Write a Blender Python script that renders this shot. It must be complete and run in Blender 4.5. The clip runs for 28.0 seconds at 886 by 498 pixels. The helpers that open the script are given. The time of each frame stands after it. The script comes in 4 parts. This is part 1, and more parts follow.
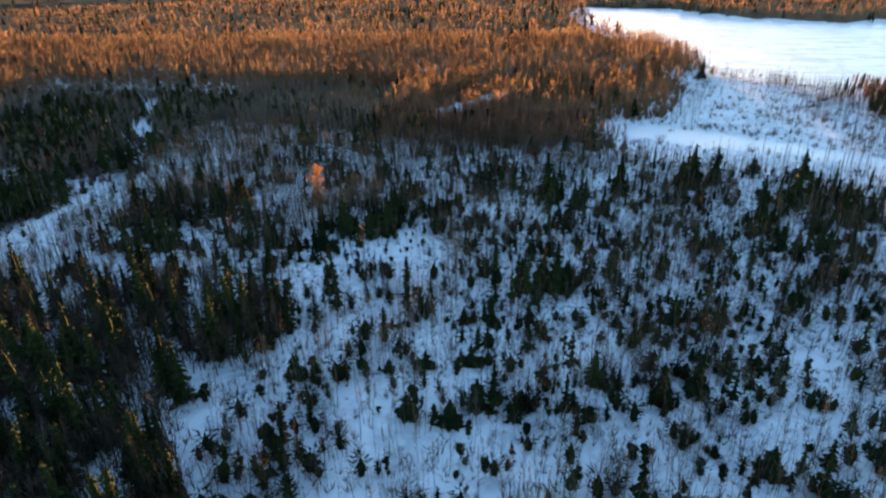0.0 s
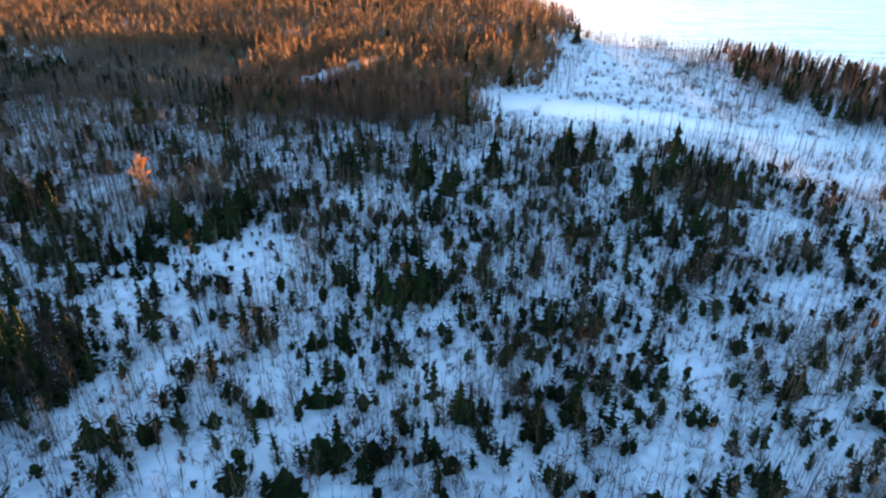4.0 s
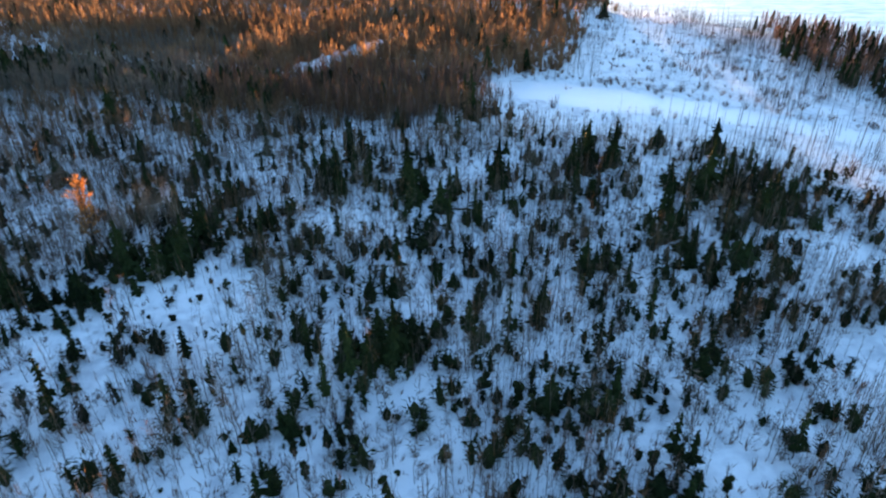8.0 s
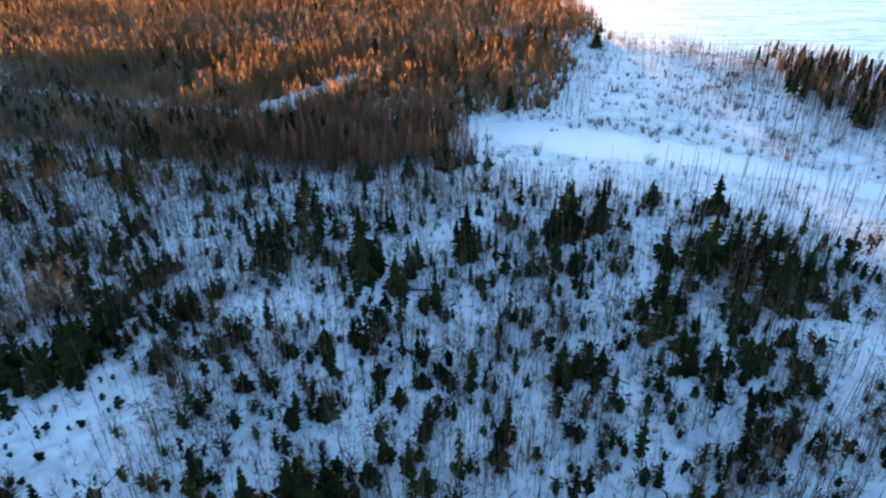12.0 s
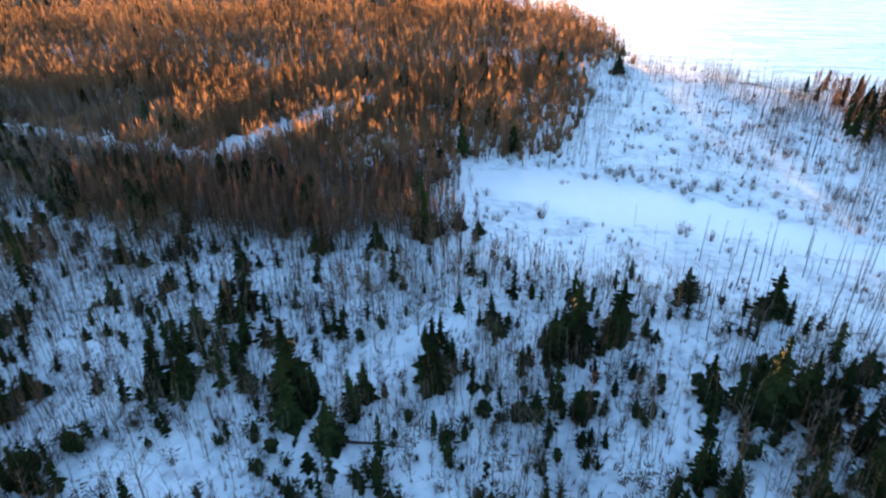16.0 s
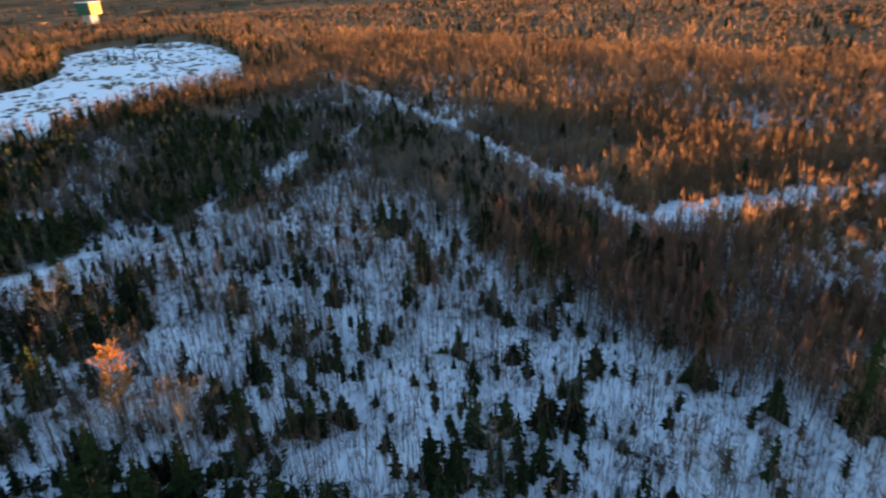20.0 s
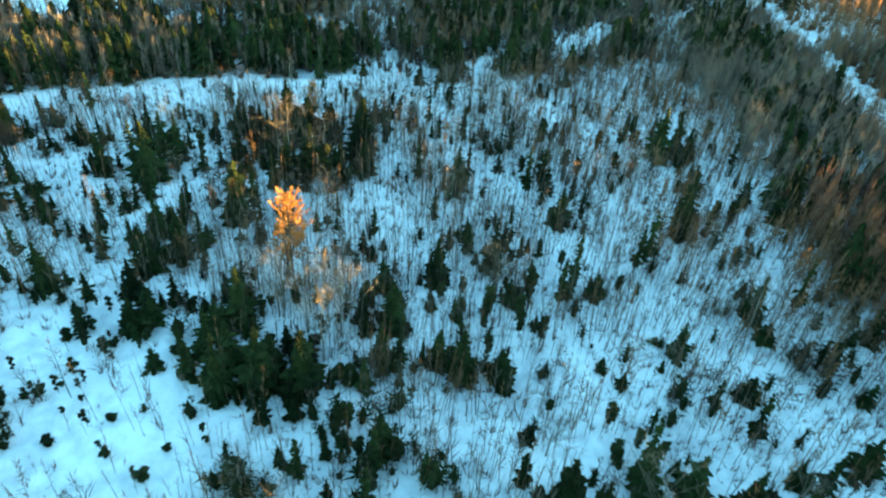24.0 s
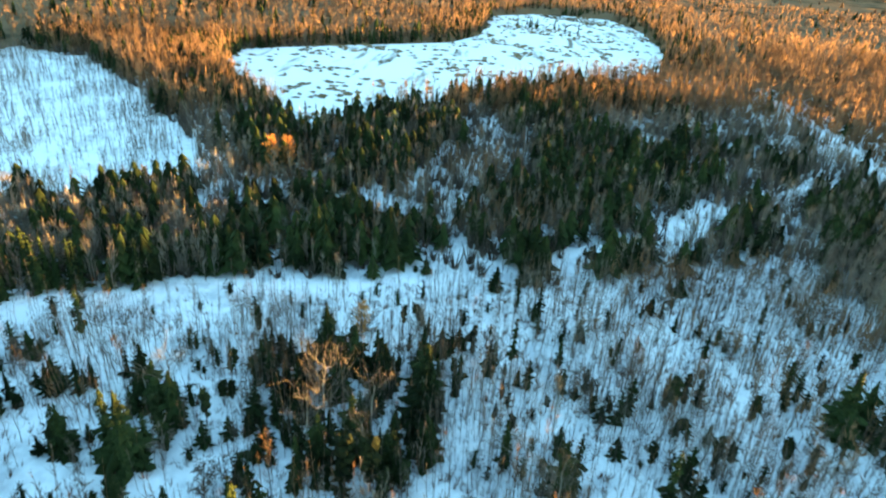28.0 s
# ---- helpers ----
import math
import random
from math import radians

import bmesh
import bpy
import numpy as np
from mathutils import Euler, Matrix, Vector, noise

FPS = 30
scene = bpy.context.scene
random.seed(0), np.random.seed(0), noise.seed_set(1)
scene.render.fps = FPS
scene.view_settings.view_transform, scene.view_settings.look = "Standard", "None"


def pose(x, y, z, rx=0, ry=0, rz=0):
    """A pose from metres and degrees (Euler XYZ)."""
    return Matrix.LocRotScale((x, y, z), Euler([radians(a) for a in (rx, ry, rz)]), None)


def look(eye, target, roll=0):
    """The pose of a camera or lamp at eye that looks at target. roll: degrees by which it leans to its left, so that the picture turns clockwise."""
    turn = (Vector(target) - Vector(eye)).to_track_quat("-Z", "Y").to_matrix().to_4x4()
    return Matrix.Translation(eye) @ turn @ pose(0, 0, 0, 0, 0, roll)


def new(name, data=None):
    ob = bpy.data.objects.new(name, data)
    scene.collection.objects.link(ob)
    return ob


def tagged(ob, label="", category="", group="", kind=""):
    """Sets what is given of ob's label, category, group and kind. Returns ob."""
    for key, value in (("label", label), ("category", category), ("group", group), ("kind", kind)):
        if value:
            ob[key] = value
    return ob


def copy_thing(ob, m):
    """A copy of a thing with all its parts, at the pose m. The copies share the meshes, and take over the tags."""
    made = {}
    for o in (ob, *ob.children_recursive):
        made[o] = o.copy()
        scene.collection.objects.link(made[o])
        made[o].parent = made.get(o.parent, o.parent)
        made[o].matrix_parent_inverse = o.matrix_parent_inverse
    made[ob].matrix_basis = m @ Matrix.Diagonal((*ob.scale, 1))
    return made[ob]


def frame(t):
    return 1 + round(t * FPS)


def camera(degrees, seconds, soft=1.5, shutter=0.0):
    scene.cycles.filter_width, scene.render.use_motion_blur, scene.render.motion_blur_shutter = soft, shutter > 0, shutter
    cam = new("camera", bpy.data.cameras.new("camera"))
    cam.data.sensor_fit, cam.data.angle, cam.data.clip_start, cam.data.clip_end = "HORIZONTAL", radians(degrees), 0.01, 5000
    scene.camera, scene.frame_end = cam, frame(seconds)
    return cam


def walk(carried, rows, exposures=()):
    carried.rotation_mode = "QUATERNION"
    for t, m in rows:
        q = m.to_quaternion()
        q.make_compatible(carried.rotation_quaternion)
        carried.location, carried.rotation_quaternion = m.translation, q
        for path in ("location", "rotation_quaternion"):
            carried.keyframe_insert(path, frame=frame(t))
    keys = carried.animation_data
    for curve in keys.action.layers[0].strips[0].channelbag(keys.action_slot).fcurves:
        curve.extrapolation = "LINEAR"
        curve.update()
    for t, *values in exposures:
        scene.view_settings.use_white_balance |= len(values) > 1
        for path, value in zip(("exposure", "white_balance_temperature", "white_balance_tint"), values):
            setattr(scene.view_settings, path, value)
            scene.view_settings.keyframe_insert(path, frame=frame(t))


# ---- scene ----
cam = camera(70.0, 28.0, soft=2.1, shutter=0.5)
PATH = [
    (0, (-27.07, -66.87, 45.31), (-36.05, 23.78, 4.04), -1.04),
    (0.5, (-26.27, -65.53, 45.25), (-36.79, 23.01, -0.02), -2.39),
    (1, (-25.74, -64.41, 45.56), (-35.94, 22.45, -2.94), -3.61),
    (1.5, (-25.74, -63.32, 45.84), (-29.03, 23.33, -3.98), -2.90),
    (2, (-24.80, -61.30, 45.88), (-18.08, 24.56, -4.95), -0.86),
    (2.5, (-24.40, -59.28, 45.79), (-15.38, 26.25, -5.22), -0.99),
    (3, (-23.66, -57.38, 45.01), (-14.05, 32.26, 1.73), 0.84),
    (3.5, (-22.89, -55.15, 45.28), (-14.11, 32.91, -1.29), 1.27),
    (5.5, (-19.17, -46.78, 45.28), (-15.27, 41.35, -1.82), -0.15),
    (6, (-18.43, -44.29, 45.41), (-14.56, 43.32, -2.64), -0.07),
    (6.5, (-17.69, -42.00, 45.16), (-13.94, 45.13, -3.78), -0.17),
    (7, (-16.91, -39.65, 45.09), (-13.33, 47.01, -4.68), -0.25),
    (7.5, (-16.11, -37.36, 45.17), (-12.77, 48.98, -5.17), -0.44),
    (8, (-15.19, -35.08, 45.22), (-12.20, 51.10, -5.40), -0.63),
    (8.5, (-14.48, -32.68, 45.33), (-11.59, 53.53, -5.26), -0.78),
    (9, (-13.71, -30.46, 45.40), (-10.85, 55.96, -4.83), -0.74),
    (9.5, (-12.91, -28.37, 45.51), (-9.96, 58.31, -4.26), -0.76),
    (10, (-12.07, -26.47, 45.59), (-8.95, 60.46, -3.74), -0.75),
    (10.5, (-11.14, -24.67, 46.01), (-7.82, 62.37, -3.11), -0.62),
    (11, (-10.26, -22.54, 46.09), (-7.00, 64.72, -2.65), -0.74),
    (11.5, (-9.29, -20.09, 46.11), (-6.28, 67.22, -2.55), -0.75),
    (12, (-8.32, -17.67, 46.01), (-5.52, 69.76, -2.46), -0.89),
    (12.5, (-7.54, -15.10, 46.09), (-4.78, 72.33, -2.37), -0.79),
    (14.5, (-3.49, -1.91, 45.79), (-2.34, 85.50, -2.76), -1.17),
    (15, (-2.60, 1.81, 45.60), (-1.95, 89.31, -2.81), -1.17),
    (15.5, (-1.78, 5.63, 45.22), (-1.57, 93.42, -2.65), -1.04),
    (16, (-1.13, 9.55, 44.74), (-1.21, 97.76, -2.37), -0.72),
    (16.5, (-0.37, 13.42, 44.12), (-0.96, 102.14, -2.01), -0.25),
    (17, (0.34, 16.56, 43.78), (-0.51, 105.71, -1.51), 0.37),
    (17.5, (0.71, 19.22, 43.90), (1.05, 109.22, 0.30), 1.71),
    (18, (1.28, 21.07, 44.67), (-2.57, 111.72, 2.62), 2.98),
    (18.5, (1.23, 22.97, 45.00), (-22.76, 110.78, 3.59), 0.74),
    (19, (2.01, 26.32, 45.33), (-42.10, 105.71, 3.47), -1.87),
    (19.5, (3.30, 29.42, 45.24), (-54.37, 99.84, 3.82), -3.12),
    (20, (3.33, 31.19, 45.18), (-62.04, 94.93, 4.40), -2.63),
    (20.5, (3.15, 33.47, 44.66), (-68.71, 89.93, 4.06), -2.55),
    (21, (2.86, 35.12, 44.67), (-73.45, 85.13, 3.73), -2.12),
    (21.5, (2.51, 36.58, 44.77), (-76.97, 80.77, 3.18), -1.46),
    (22, (2.01, 38.44, 44.32), (-78.49, 76.43, -1.24), -0.72),
    (22.5, (0.26, 39.77, 44.00), (-77.45, 71.40, -10.42), 0.35),
    (24.5, (-12.58, 45.93, 41.78), (-90.14, 68.79, -17.06), 5.36),
    (25, (-15.82, 46.92, 41.56), (-93.10, 68.38, -18.17), 5.32),
    (25.5, (-19.32, 47.53, 42.01), (-95.56, 67.67, -19.49), 5.00),
    (26, (-23.08, 48.00, 42.33), (-98.02, 67.06, -21.09), 5.00),
    (26.5, (-27.00, 48.30, 42.66), (-103.75, 66.74, -18.74), 4.83),
    (27, (-31.06, 48.04, 43.06), (-113.28, 66.68, -10.73), 5.03),
    (27.5, (-34.92, 47.55, 43.38), (-121.74, 65.97, -2.70), 4.70),
    (28, (-38.98, 47.01, 43.66), (-127.18, 65.23, 0.19), 3.92),
]
EXPOSURES = [(0, 4.1, 6600, 6), (1, 4.3, 6400, 6), (2.5, 4.6, 6300, 6), (3.5, 4.45, 6300, 7), (8, 4.35, 6300, 8), (12.5, 4.3, 6400, 8), (15, 4.4, 6500, 10), (17.5, 4.5, 6600, 10), (18.6, 3.6, 7100, 18), (20, 4.1, 7000, 12), (21, 4.9, 6400, 2), (22, 5.15, 5700, -5), (24.5, 5.3, 6900, -32), (26, 5.42, 7100, -28), (28, 5.25, 7300, -16)]
walk(cam, [(t, look(eye, target, lean)) for t, eye, target, lean in PATH], exposures=EXPOSURES)

# ---- sky and sun ----
SUN_AZIMUTH, SUN_HEIGHT = radians(3.0), radians(1.1)
world = bpy.data.worlds.new("sky")
scene.world = world
world.use_nodes = True
wn = world.node_tree
sky = wn.nodes.new("ShaderNodeTexSky")
sky.sky_type, sky.sun_disc = "NISHITA", False
sky.sun_elevation, sky.sun_rotation = SUN_HEIGHT, SUN_AZIMUTH
sky.air_density, sky.dust_density, sky.ozone_density = 1.0, 0.4, 2.4
wn.links.new(sky.outputs[0], wn.nodes["Background"].inputs[0])
wn.nodes["Background"].inputs[1].default_value = 0.10
sun_data = bpy.data.lights.new("sun", "SUN")
sun_data.energy, sun_data.angle, sun_data.color = 2.3, radians(0.53), (1.0, 0.50, 0.19)
sun = new("sun", sun_data)
sun_way = Vector((math.sin(SUN_AZIMUTH) * math.cos(SUN_HEIGHT), math.cos(SUN_AZIMUTH) * math.cos(SUN_HEIGHT), math.sin(SUN_HEIGHT)))
sun.matrix_world = look(sun_way * 300, (0, 0, 0))


# ---- materials ----
def material(name, low, high, scale, rough=0.85, fine=0.0, fine_scale=8.0, bump=0.0, bump_scale=6.0, vary=0.0, translucent=0.0, gloss=0.2, stretch=None, low_end=0.35, high_end=0.65):
    """Two-tone surface: broad stains and fine grain between two base colours, relief, and a shift from piece to piece."""
    m = bpy.data.materials.new(name)
    m.use_nodes = True
    nt = m.node_tree
    n, l = nt.nodes, nt.links
    bsdf = n["Principled BSDF"]
    bsdf.inputs["Roughness"].default_value = rough
    bsdf.inputs["Specular IOR Level"].default_value = gloss
    geo = n.new("ShaderNodeNewGeometry")
    broad = n.new("ShaderNodeTexNoise")
    broad.inputs["Scale"].default_value, broad.inputs["Detail"].default_value = scale, 4.0
    place = geo.outputs["Position"]
    if stretch:
        turn = n.new("ShaderNodeMapping")
        turn.vector_type = "TEXTURE"
        turn.inputs["Rotation"].default_value, turn.inputs["Scale"].default_value = (0, 0, stretch[0]), (1, 1 / stretch[1], 1)
        l.new(place, turn.inputs["Vector"])
        place = turn.outputs[0]
    l.new(place, broad.inputs["Vector"])
    grain = n.new("ShaderNodeTexNoise")
    grain.inputs["Scale"].default_value, grain.inputs["Detail"].default_value = fine_scale, 3.0
    l.new(place, grain.inputs["Vector"])
    mixed = n.new("ShaderNodeMath")
    mixed.operation = "MULTIPLY_ADD"
    l.new(grain.outputs[0], mixed.inputs[0])
    mixed.inputs[1].default_value = fine
    l.new(broad.outputs[0], mixed.inputs[2])
    ramp = n.new("ShaderNodeValToRGB")
    ramp.color_ramp.elements[0].position, ramp.color_ramp.elements[1].position = low_end + fine * 0.5, high_end + fine * 0.5
    ramp.color_ramp.elements[0].color, ramp.color_ramp.elements[1].color = (*low, 1), (*high, 1)
    l.new(mixed.outputs[0], ramp.inputs[0])
    colour = ramp.outputs[0]
    if vary:
        info = n.new("ShaderNodeObjectInfo")
        both = n.new("ShaderNodeMath")
        both.operation = "ADD"
        l.new(info.outputs["Random"], both.inputs[0])
        l.new(geo.outputs["Random Per Island"], both.inputs[1])
        span = n.new("ShaderNodeMapRange")
        span.inputs["From Max"].default_value = 2.0
        span.inputs["To Min"].default_value, span.inputs["To Max"].default_value = 1 - vary, 1 + vary
        l.new(both.outputs[0], span.inputs["Value"])
        hsv = n.new("ShaderNodeHueSaturation")
        l.new(span.outputs[0], hsv.inputs["Value"])
        l.new(colour, hsv.inputs["Color"])
        colour = hsv.outputs[0]
    l.new(colour, bsdf.inputs["Base Color"])
    if bump:
        b = n.new("ShaderNodeBump")
        b.inputs["Distance"].default_value = bump
        tex = n.new("ShaderNodeTexNoise")
        tex.inputs["Scale"].default_value, tex.inputs["Detail"].default_value = bump_scale, 5.0
        l.new(geo.outputs["Position"], tex.inputs["Vector"])
        l.new(tex.outputs[0], b.inputs["Height"])
        l.new(b.outputs[0], bsdf.inputs["Normal"])
    if translucent:
        thin = n.new("ShaderNodeBsdfTranslucent")
        l.new(colour, thin.inputs["Color"])
        mix = n.new("ShaderNodeMixShader")
        mix.inputs[0].default_value = translucent
        l.new(bsdf.outputs[0], mix.inputs[1])
        l.new(thin.outputs[0], mix.inputs[2])
        l.new(mix.outputs[0], n["Material Output"].inputs[0])
    return m


SNOW = material("forest snow", (0.56, 0.58, 0.61), (0.88, 0.90, 0.92), 0.13, 0.7, 0.75, 0.7, 0.30, 0.9, low_end=0.24, high_end=0.56)
PACKED = material("wind-packed snow", (0.82, 0.84, 0.87), (0.90, 0.91, 0.92), 0.05, 0.4, 0.2, 0.6, 0.06, 0.5, gloss=0.5)
ICE = material("lake ice under drifts", (0.40, 0.49, 0.62), (0.88, 0.90, 0.92), 0.03, 0.32, 0.9, 0.16, 0.08, 0.3, gloss=0.5, stretch=(-0.25, 5.0), low_end=0.38, high_end=0.6)
NEEDLE = material("spruce needles", (0.006, 0.010, 0.003), (0.027, 0.039, 0.012), 0.12, 0.9, 0.5, 2.0, vary=0.35, translucent=0.08, gloss=0.1)
PINE = material("pine needles", (0.007, 0.010, 0.004), (0.030, 0.037, 0.013), 0.12, 0.9, 0.5, 2.0, vary=0.35, translucent=0.08, gloss=0.1)
BARK = material("dark bark", (0.032, 0.024, 0.019), (0.085, 0.064, 0.049), 0.9, 0.9, 0.5, 9.0, 0.02, 14.0, vary=0.25)
PALE = material("pale aspen bark", (0.13, 0.12, 0.10), (0.27, 0.25, 0.21), 0.7, 0.8, 0.6, 5.0, 0.01, 12.0, vary=0.2)
TWIG = material("bare twigs", (0.130, 0.076, 0.042), (0.260, 0.155, 0.088), 0.05, 0.9, 0.4, 1.2, vary=0.22, translucent=0.5)
PALETWIG = material("pale aspen twigs", (0.12, 0.10, 0.08), (0.22, 0.185, 0.15), 0.08, 0.85, 0.4, 1.5, vary=0.3, translucent=0.15)
SHRUB = material("willow shoots", (0.095, 0.052, 0.040), (0.19, 0.115, 0.082), 0.1, 0.85, 0.4, 1.5, vary=0.3, translucent=0.2)
AMBER = material("amber larch needles", (0.34, 0.150, 0.048), (0.50, 0.24, 0.075), 0.3, 0.85, 0.5, 2.0, vary=0.25, translucent=0.35)
CANOPY = material("distant wooded land", (0.055, 0.048, 0.030), (0.17, 0.115, 0.068), 0.006, 1.0, 0.9, 0.045, 0.25, 0.08, gloss=0.0)
STUBBLE = material("field snow with stubble", (0.16, 0.145, 0.12), (0.87, 0.88, 0.89), 0.09, 0.7, 0.9, 0.22, 0.2, 0.5, stretch=(1.30, 0.16), low_end=0.25, high_end=0.40)
GREYTWIG = material("grey saplings", (0.085, 0.063, 0.050), (0.185, 0.148, 0.120), 0.06, 0.9, 0.4, 1.2, vary=0.35, translucent=0.25)
STRAW = material("dead grass", (0.16, 0.115, 0.065), (0.30, 0.22, 0.13), 0.2, 0.9, 0.5, 2.0, vary=0.3)
GREENCLAD = material("green sheet cladding", (0.012, 0.085, 0.052), (0.022, 0.125, 0.078), 0.1, 0.5, 0.3, 1.0)
YELLOWCLAD = material("yellow sheet cladding", (0.52, 0.36, 0.05), (0.66, 0.48, 0.08), 0.1, 0.5, 0.3, 1.0)
CONCRETE = material("pale concrete", (0.36, 0.34, 0.31), (0.50, 0.48, 0.44), 0.2, 0.85, 0.4, 2.0)

# ---- the plan: lines and outlines on the ground, in metres ----
WEST_CUT = [(-40, 134), (-48, 132), (-68, 139), (-86, 147), (-106, 156), (-133, 167), (-174, 181), (-222, 197), (-300, 230), (-400, 279), (-696, 420), (-1500, 812)]
NORTH_CUT = [(-45, 133), (-44, 145), (-37, 155), (-30, 166), (-21, 177)]
OLD_ROAD = [(-104, -10), (-109, 3), (-114, 15), (-118, 28), (-119, 46), (-121, 60), (-123, 69), (-121, 80), (-127, 95), (-138, 118), (-149, 142), (-156, 158)]
FIELD = [(-274, 12), (-238, 25), (-212, 35), (-192, 42), (-207, 59), (-219, 77), (-240, 102), (-260, 131), (-268, 156), (-284, 183), (-315, 202), (-345, 216), (-430, 246), (-500, 252), (-515, 205), (-485, 163), (-382, 130), (-350, 108), (-335, 72), (-322, 40), (-310, 16)]
CLEARING = [(-150, -25), (-150, -8), (-153, 10), (-154, 20), (-162, 24), (-190, 16), (-231, -3), (-283, -32), (-300, -60), (-270, -90), (-200, -70)]
CREEK_NORTH = [(-4, 129), (10, 129), (21, 127), (31, 120), (40, 114), (52, 106), (61, 97), (71, 89), (88, 78)]
CREEK_SOUTH = [(3, 119), (10, 112), (17, 107), (25, 102), (36, 99), (46, 95), (56, 90), (64, 83), (80, 68)]
MARSH = [(24, 128), (26, 140), (30, 150), (37, 172), (44, 187), (60, 218), (75, 214), (84, 208), (94, 188), (97, 182), (93, 163), (89, 147), (88, 130), (89, 117), (90, 98), (104, 82), (104, 68), (84, 55), (63, 59), (54, 69), (45, 72), (36, 77), (24, 83), (10, 89), (3, 98), (-3, 112)]
LAKE = [(61, 222), (62, 275), (56, 330), (47, 410), (40, 520), (60, 640), (120, 610), (148, 495), (188, 465), (228, 440), (258, 462), (310, 490), (430, 500), (760, 560), (760, 420), (420, 230), (200, 140), (156, 118), (141, 137), (127, 152), (118, 170), (105, 184), (98, 186), (85, 208), (76, 215)]
ISLE = [(97, 182), (93, 162), (88, 146), (88, 129), (88, 116), (89, 97), (105, 82), (130, 74), (150, 84), (154, 110), (140, 135), (126, 150), (116, 168), (104, 181)]
SNOW_GLADES = [(-127, 66, 4), (-150, 52, 3), (-162, 38.5, 3.5), (-412, 23, 15), (-431, 46, 12), (-603, 103, 25), (-25, 51, 4), (43, 39, 5), (-51, 27, 9), (-46, 33, 7), (-54, 36, 4), (-42, 24, 6), (34, 16, 4), (-40, -15, 4)]


def inside(x, y, outline):
    hit = np.zeros(np.shape(x), bool)
    for (ax, ay), (bx, by) in zip(outline, outline[1:] + outline[:1]):
        cross = (ay > y) != (by > y)
        hit ^= cross & (x < (bx - ax) * (y - ay) / (by - ay if by != ay else 1e-9) + ax)
    return hit


def away(x, y, line):
    best = np.full(np.shape(x), 1e9)
    for (ax, ay), (bx, by) in zip(line, line[1:]):
        dx, dy = bx - ax, by - ay
        s = np.clip(((x - ax) * dx + (y - ay) * dy) / (dx * dx + dy * dy), 0, 1)
        best = np.minimum(best, np.hypot(x - ax - s * dx, y - ay - s * dy))
    return best


def waves(x, y, size, seed):
    """Smooth uneven field between about -1 and 1 with lumps of the given size."""
    rng = np.random.default_rng(seed)
    total = np.zeros(np.shape(x))
    for k in range(9):
        a, p = rng.uniform(0, 2 * np.pi, 2)
        f = 2 * np.pi / (size * rng.uniform(0.8, 2.6))
        total += np.sin((x * np.cos(a) + y * np.sin(a)) * f + p)
    return total / 3.0


CREEK = CREEK_NORTH + CREEK_SOUTH[::-1]


def ground_z(x, y):
    x, y = np.asarray(x, float), np.asarray(y, float)
    z = 0.22 * waves(x, y, 9, 3) + 0.5 * waves(x, y, 70, 4)
    calm = np.clip(away(x, y, CREEK + CREEK[:1]) / 22, 0, 1)
    z = z * calm - 0.38 * (1 - calm)
    z = np.where(inside(x, y, LAKE), -1.3, z)
    return np.where(inside(x, y, CREEK), -0.62, z)


# ---- mesh tools ----
def make_mesh(name, verts, tris, mat, smooth=False):
    verts, tris = np.asarray(verts, np.float32), np.asarray(tris, np.int32)
    me = bpy.data.meshes.new(name)
    me.vertices.add(len(verts))
    me.vertices.foreach_set("co", verts.ravel())
    me.loops.add(tris.size)
    me.loops.foreach_set("vertex_index", tris.ravel())
    me.polygons.add(len(tris))
    me.polygons.foreach_set("loop_start", np.arange(0, tris.size, 3, dtype=np.int32))
    me.polygons.foreach_set("use_smooth", np.full(len(tris), smooth))
    me.update(calc_edges=True)
    me.materials.append(mat)
    return me


def join(pieces):
    verts, tris, n = [], [], 0
    for v, t in pieces:
        verts.append(v)
        tris.append(np.asarray(t) + n)
        n += len(v)
    return np.concatenate(verts), np.concatenate(tris)


def stick(a, b, ra, rb, sides=3):
    """A tapered round piece of wood from a to b."""
    a, b = np.asarray(a, float), np.asarray(b, float)
    d = (b - a) / (np.linalg.norm(b - a) + 1e-9)
    u = np.cross(d, (0.3, 0.9, 0.1) if abs(d[2]) > 0.8 else (0, 0, 1))
    u /= np.linalg.norm(u)
    w = np.cross(d, u)
    ang = np.arange(sides) * 2 * np.pi / sides
    ring = np.cos(ang)[:, None] * u + np.sin(ang)[:, None] * w
    v = np.concatenate([a + ring * ra, b + ring * rb])
    i = np.arange(sides)
    j = (i + 1) % sides
    t = np.concatenate([np.stack([i, j, j + sides], 1), np.stack([i, j + sides, i + sides], 1)])
    return v, t


def spray(a, b, wide, thick):
    """A needle-covered branch from a to b: a flat spindle, widest past its middle."""
    a, b = np.asarray(a, float), np.asarray(b, float)
    d = b - a
    side = np.cross(d, (0, 0, 1))
    side /= np.linalg.norm(side) + 1e-9
    m = a + d * 0.6
    v = np.array([a, m + side * wide - (0, 0, thick), m - side * wide - (0, 0, thick), m + (0, 0, thick * 1.4), b])
    t = np.array([[0, 1, 3], [0, 3, 2], [4, 3, 1], [4, 2, 3]])
    return v, t


def fan(a, b, wide):
    """A thin bundle of needles from a to b."""
    a, b = np.asarray(a, float), np.asarray(b, float)
    d = b - a
    side = np.cross(d, (0.3, 0.2, 1.0))
    side *= wide / (np.linalg.norm(side) + 1e-9)
    m = a + d * 0.55
    return np.array([a, m + side, b, m - side]), np.array([[0, 1, 2], [0, 2, 3]])


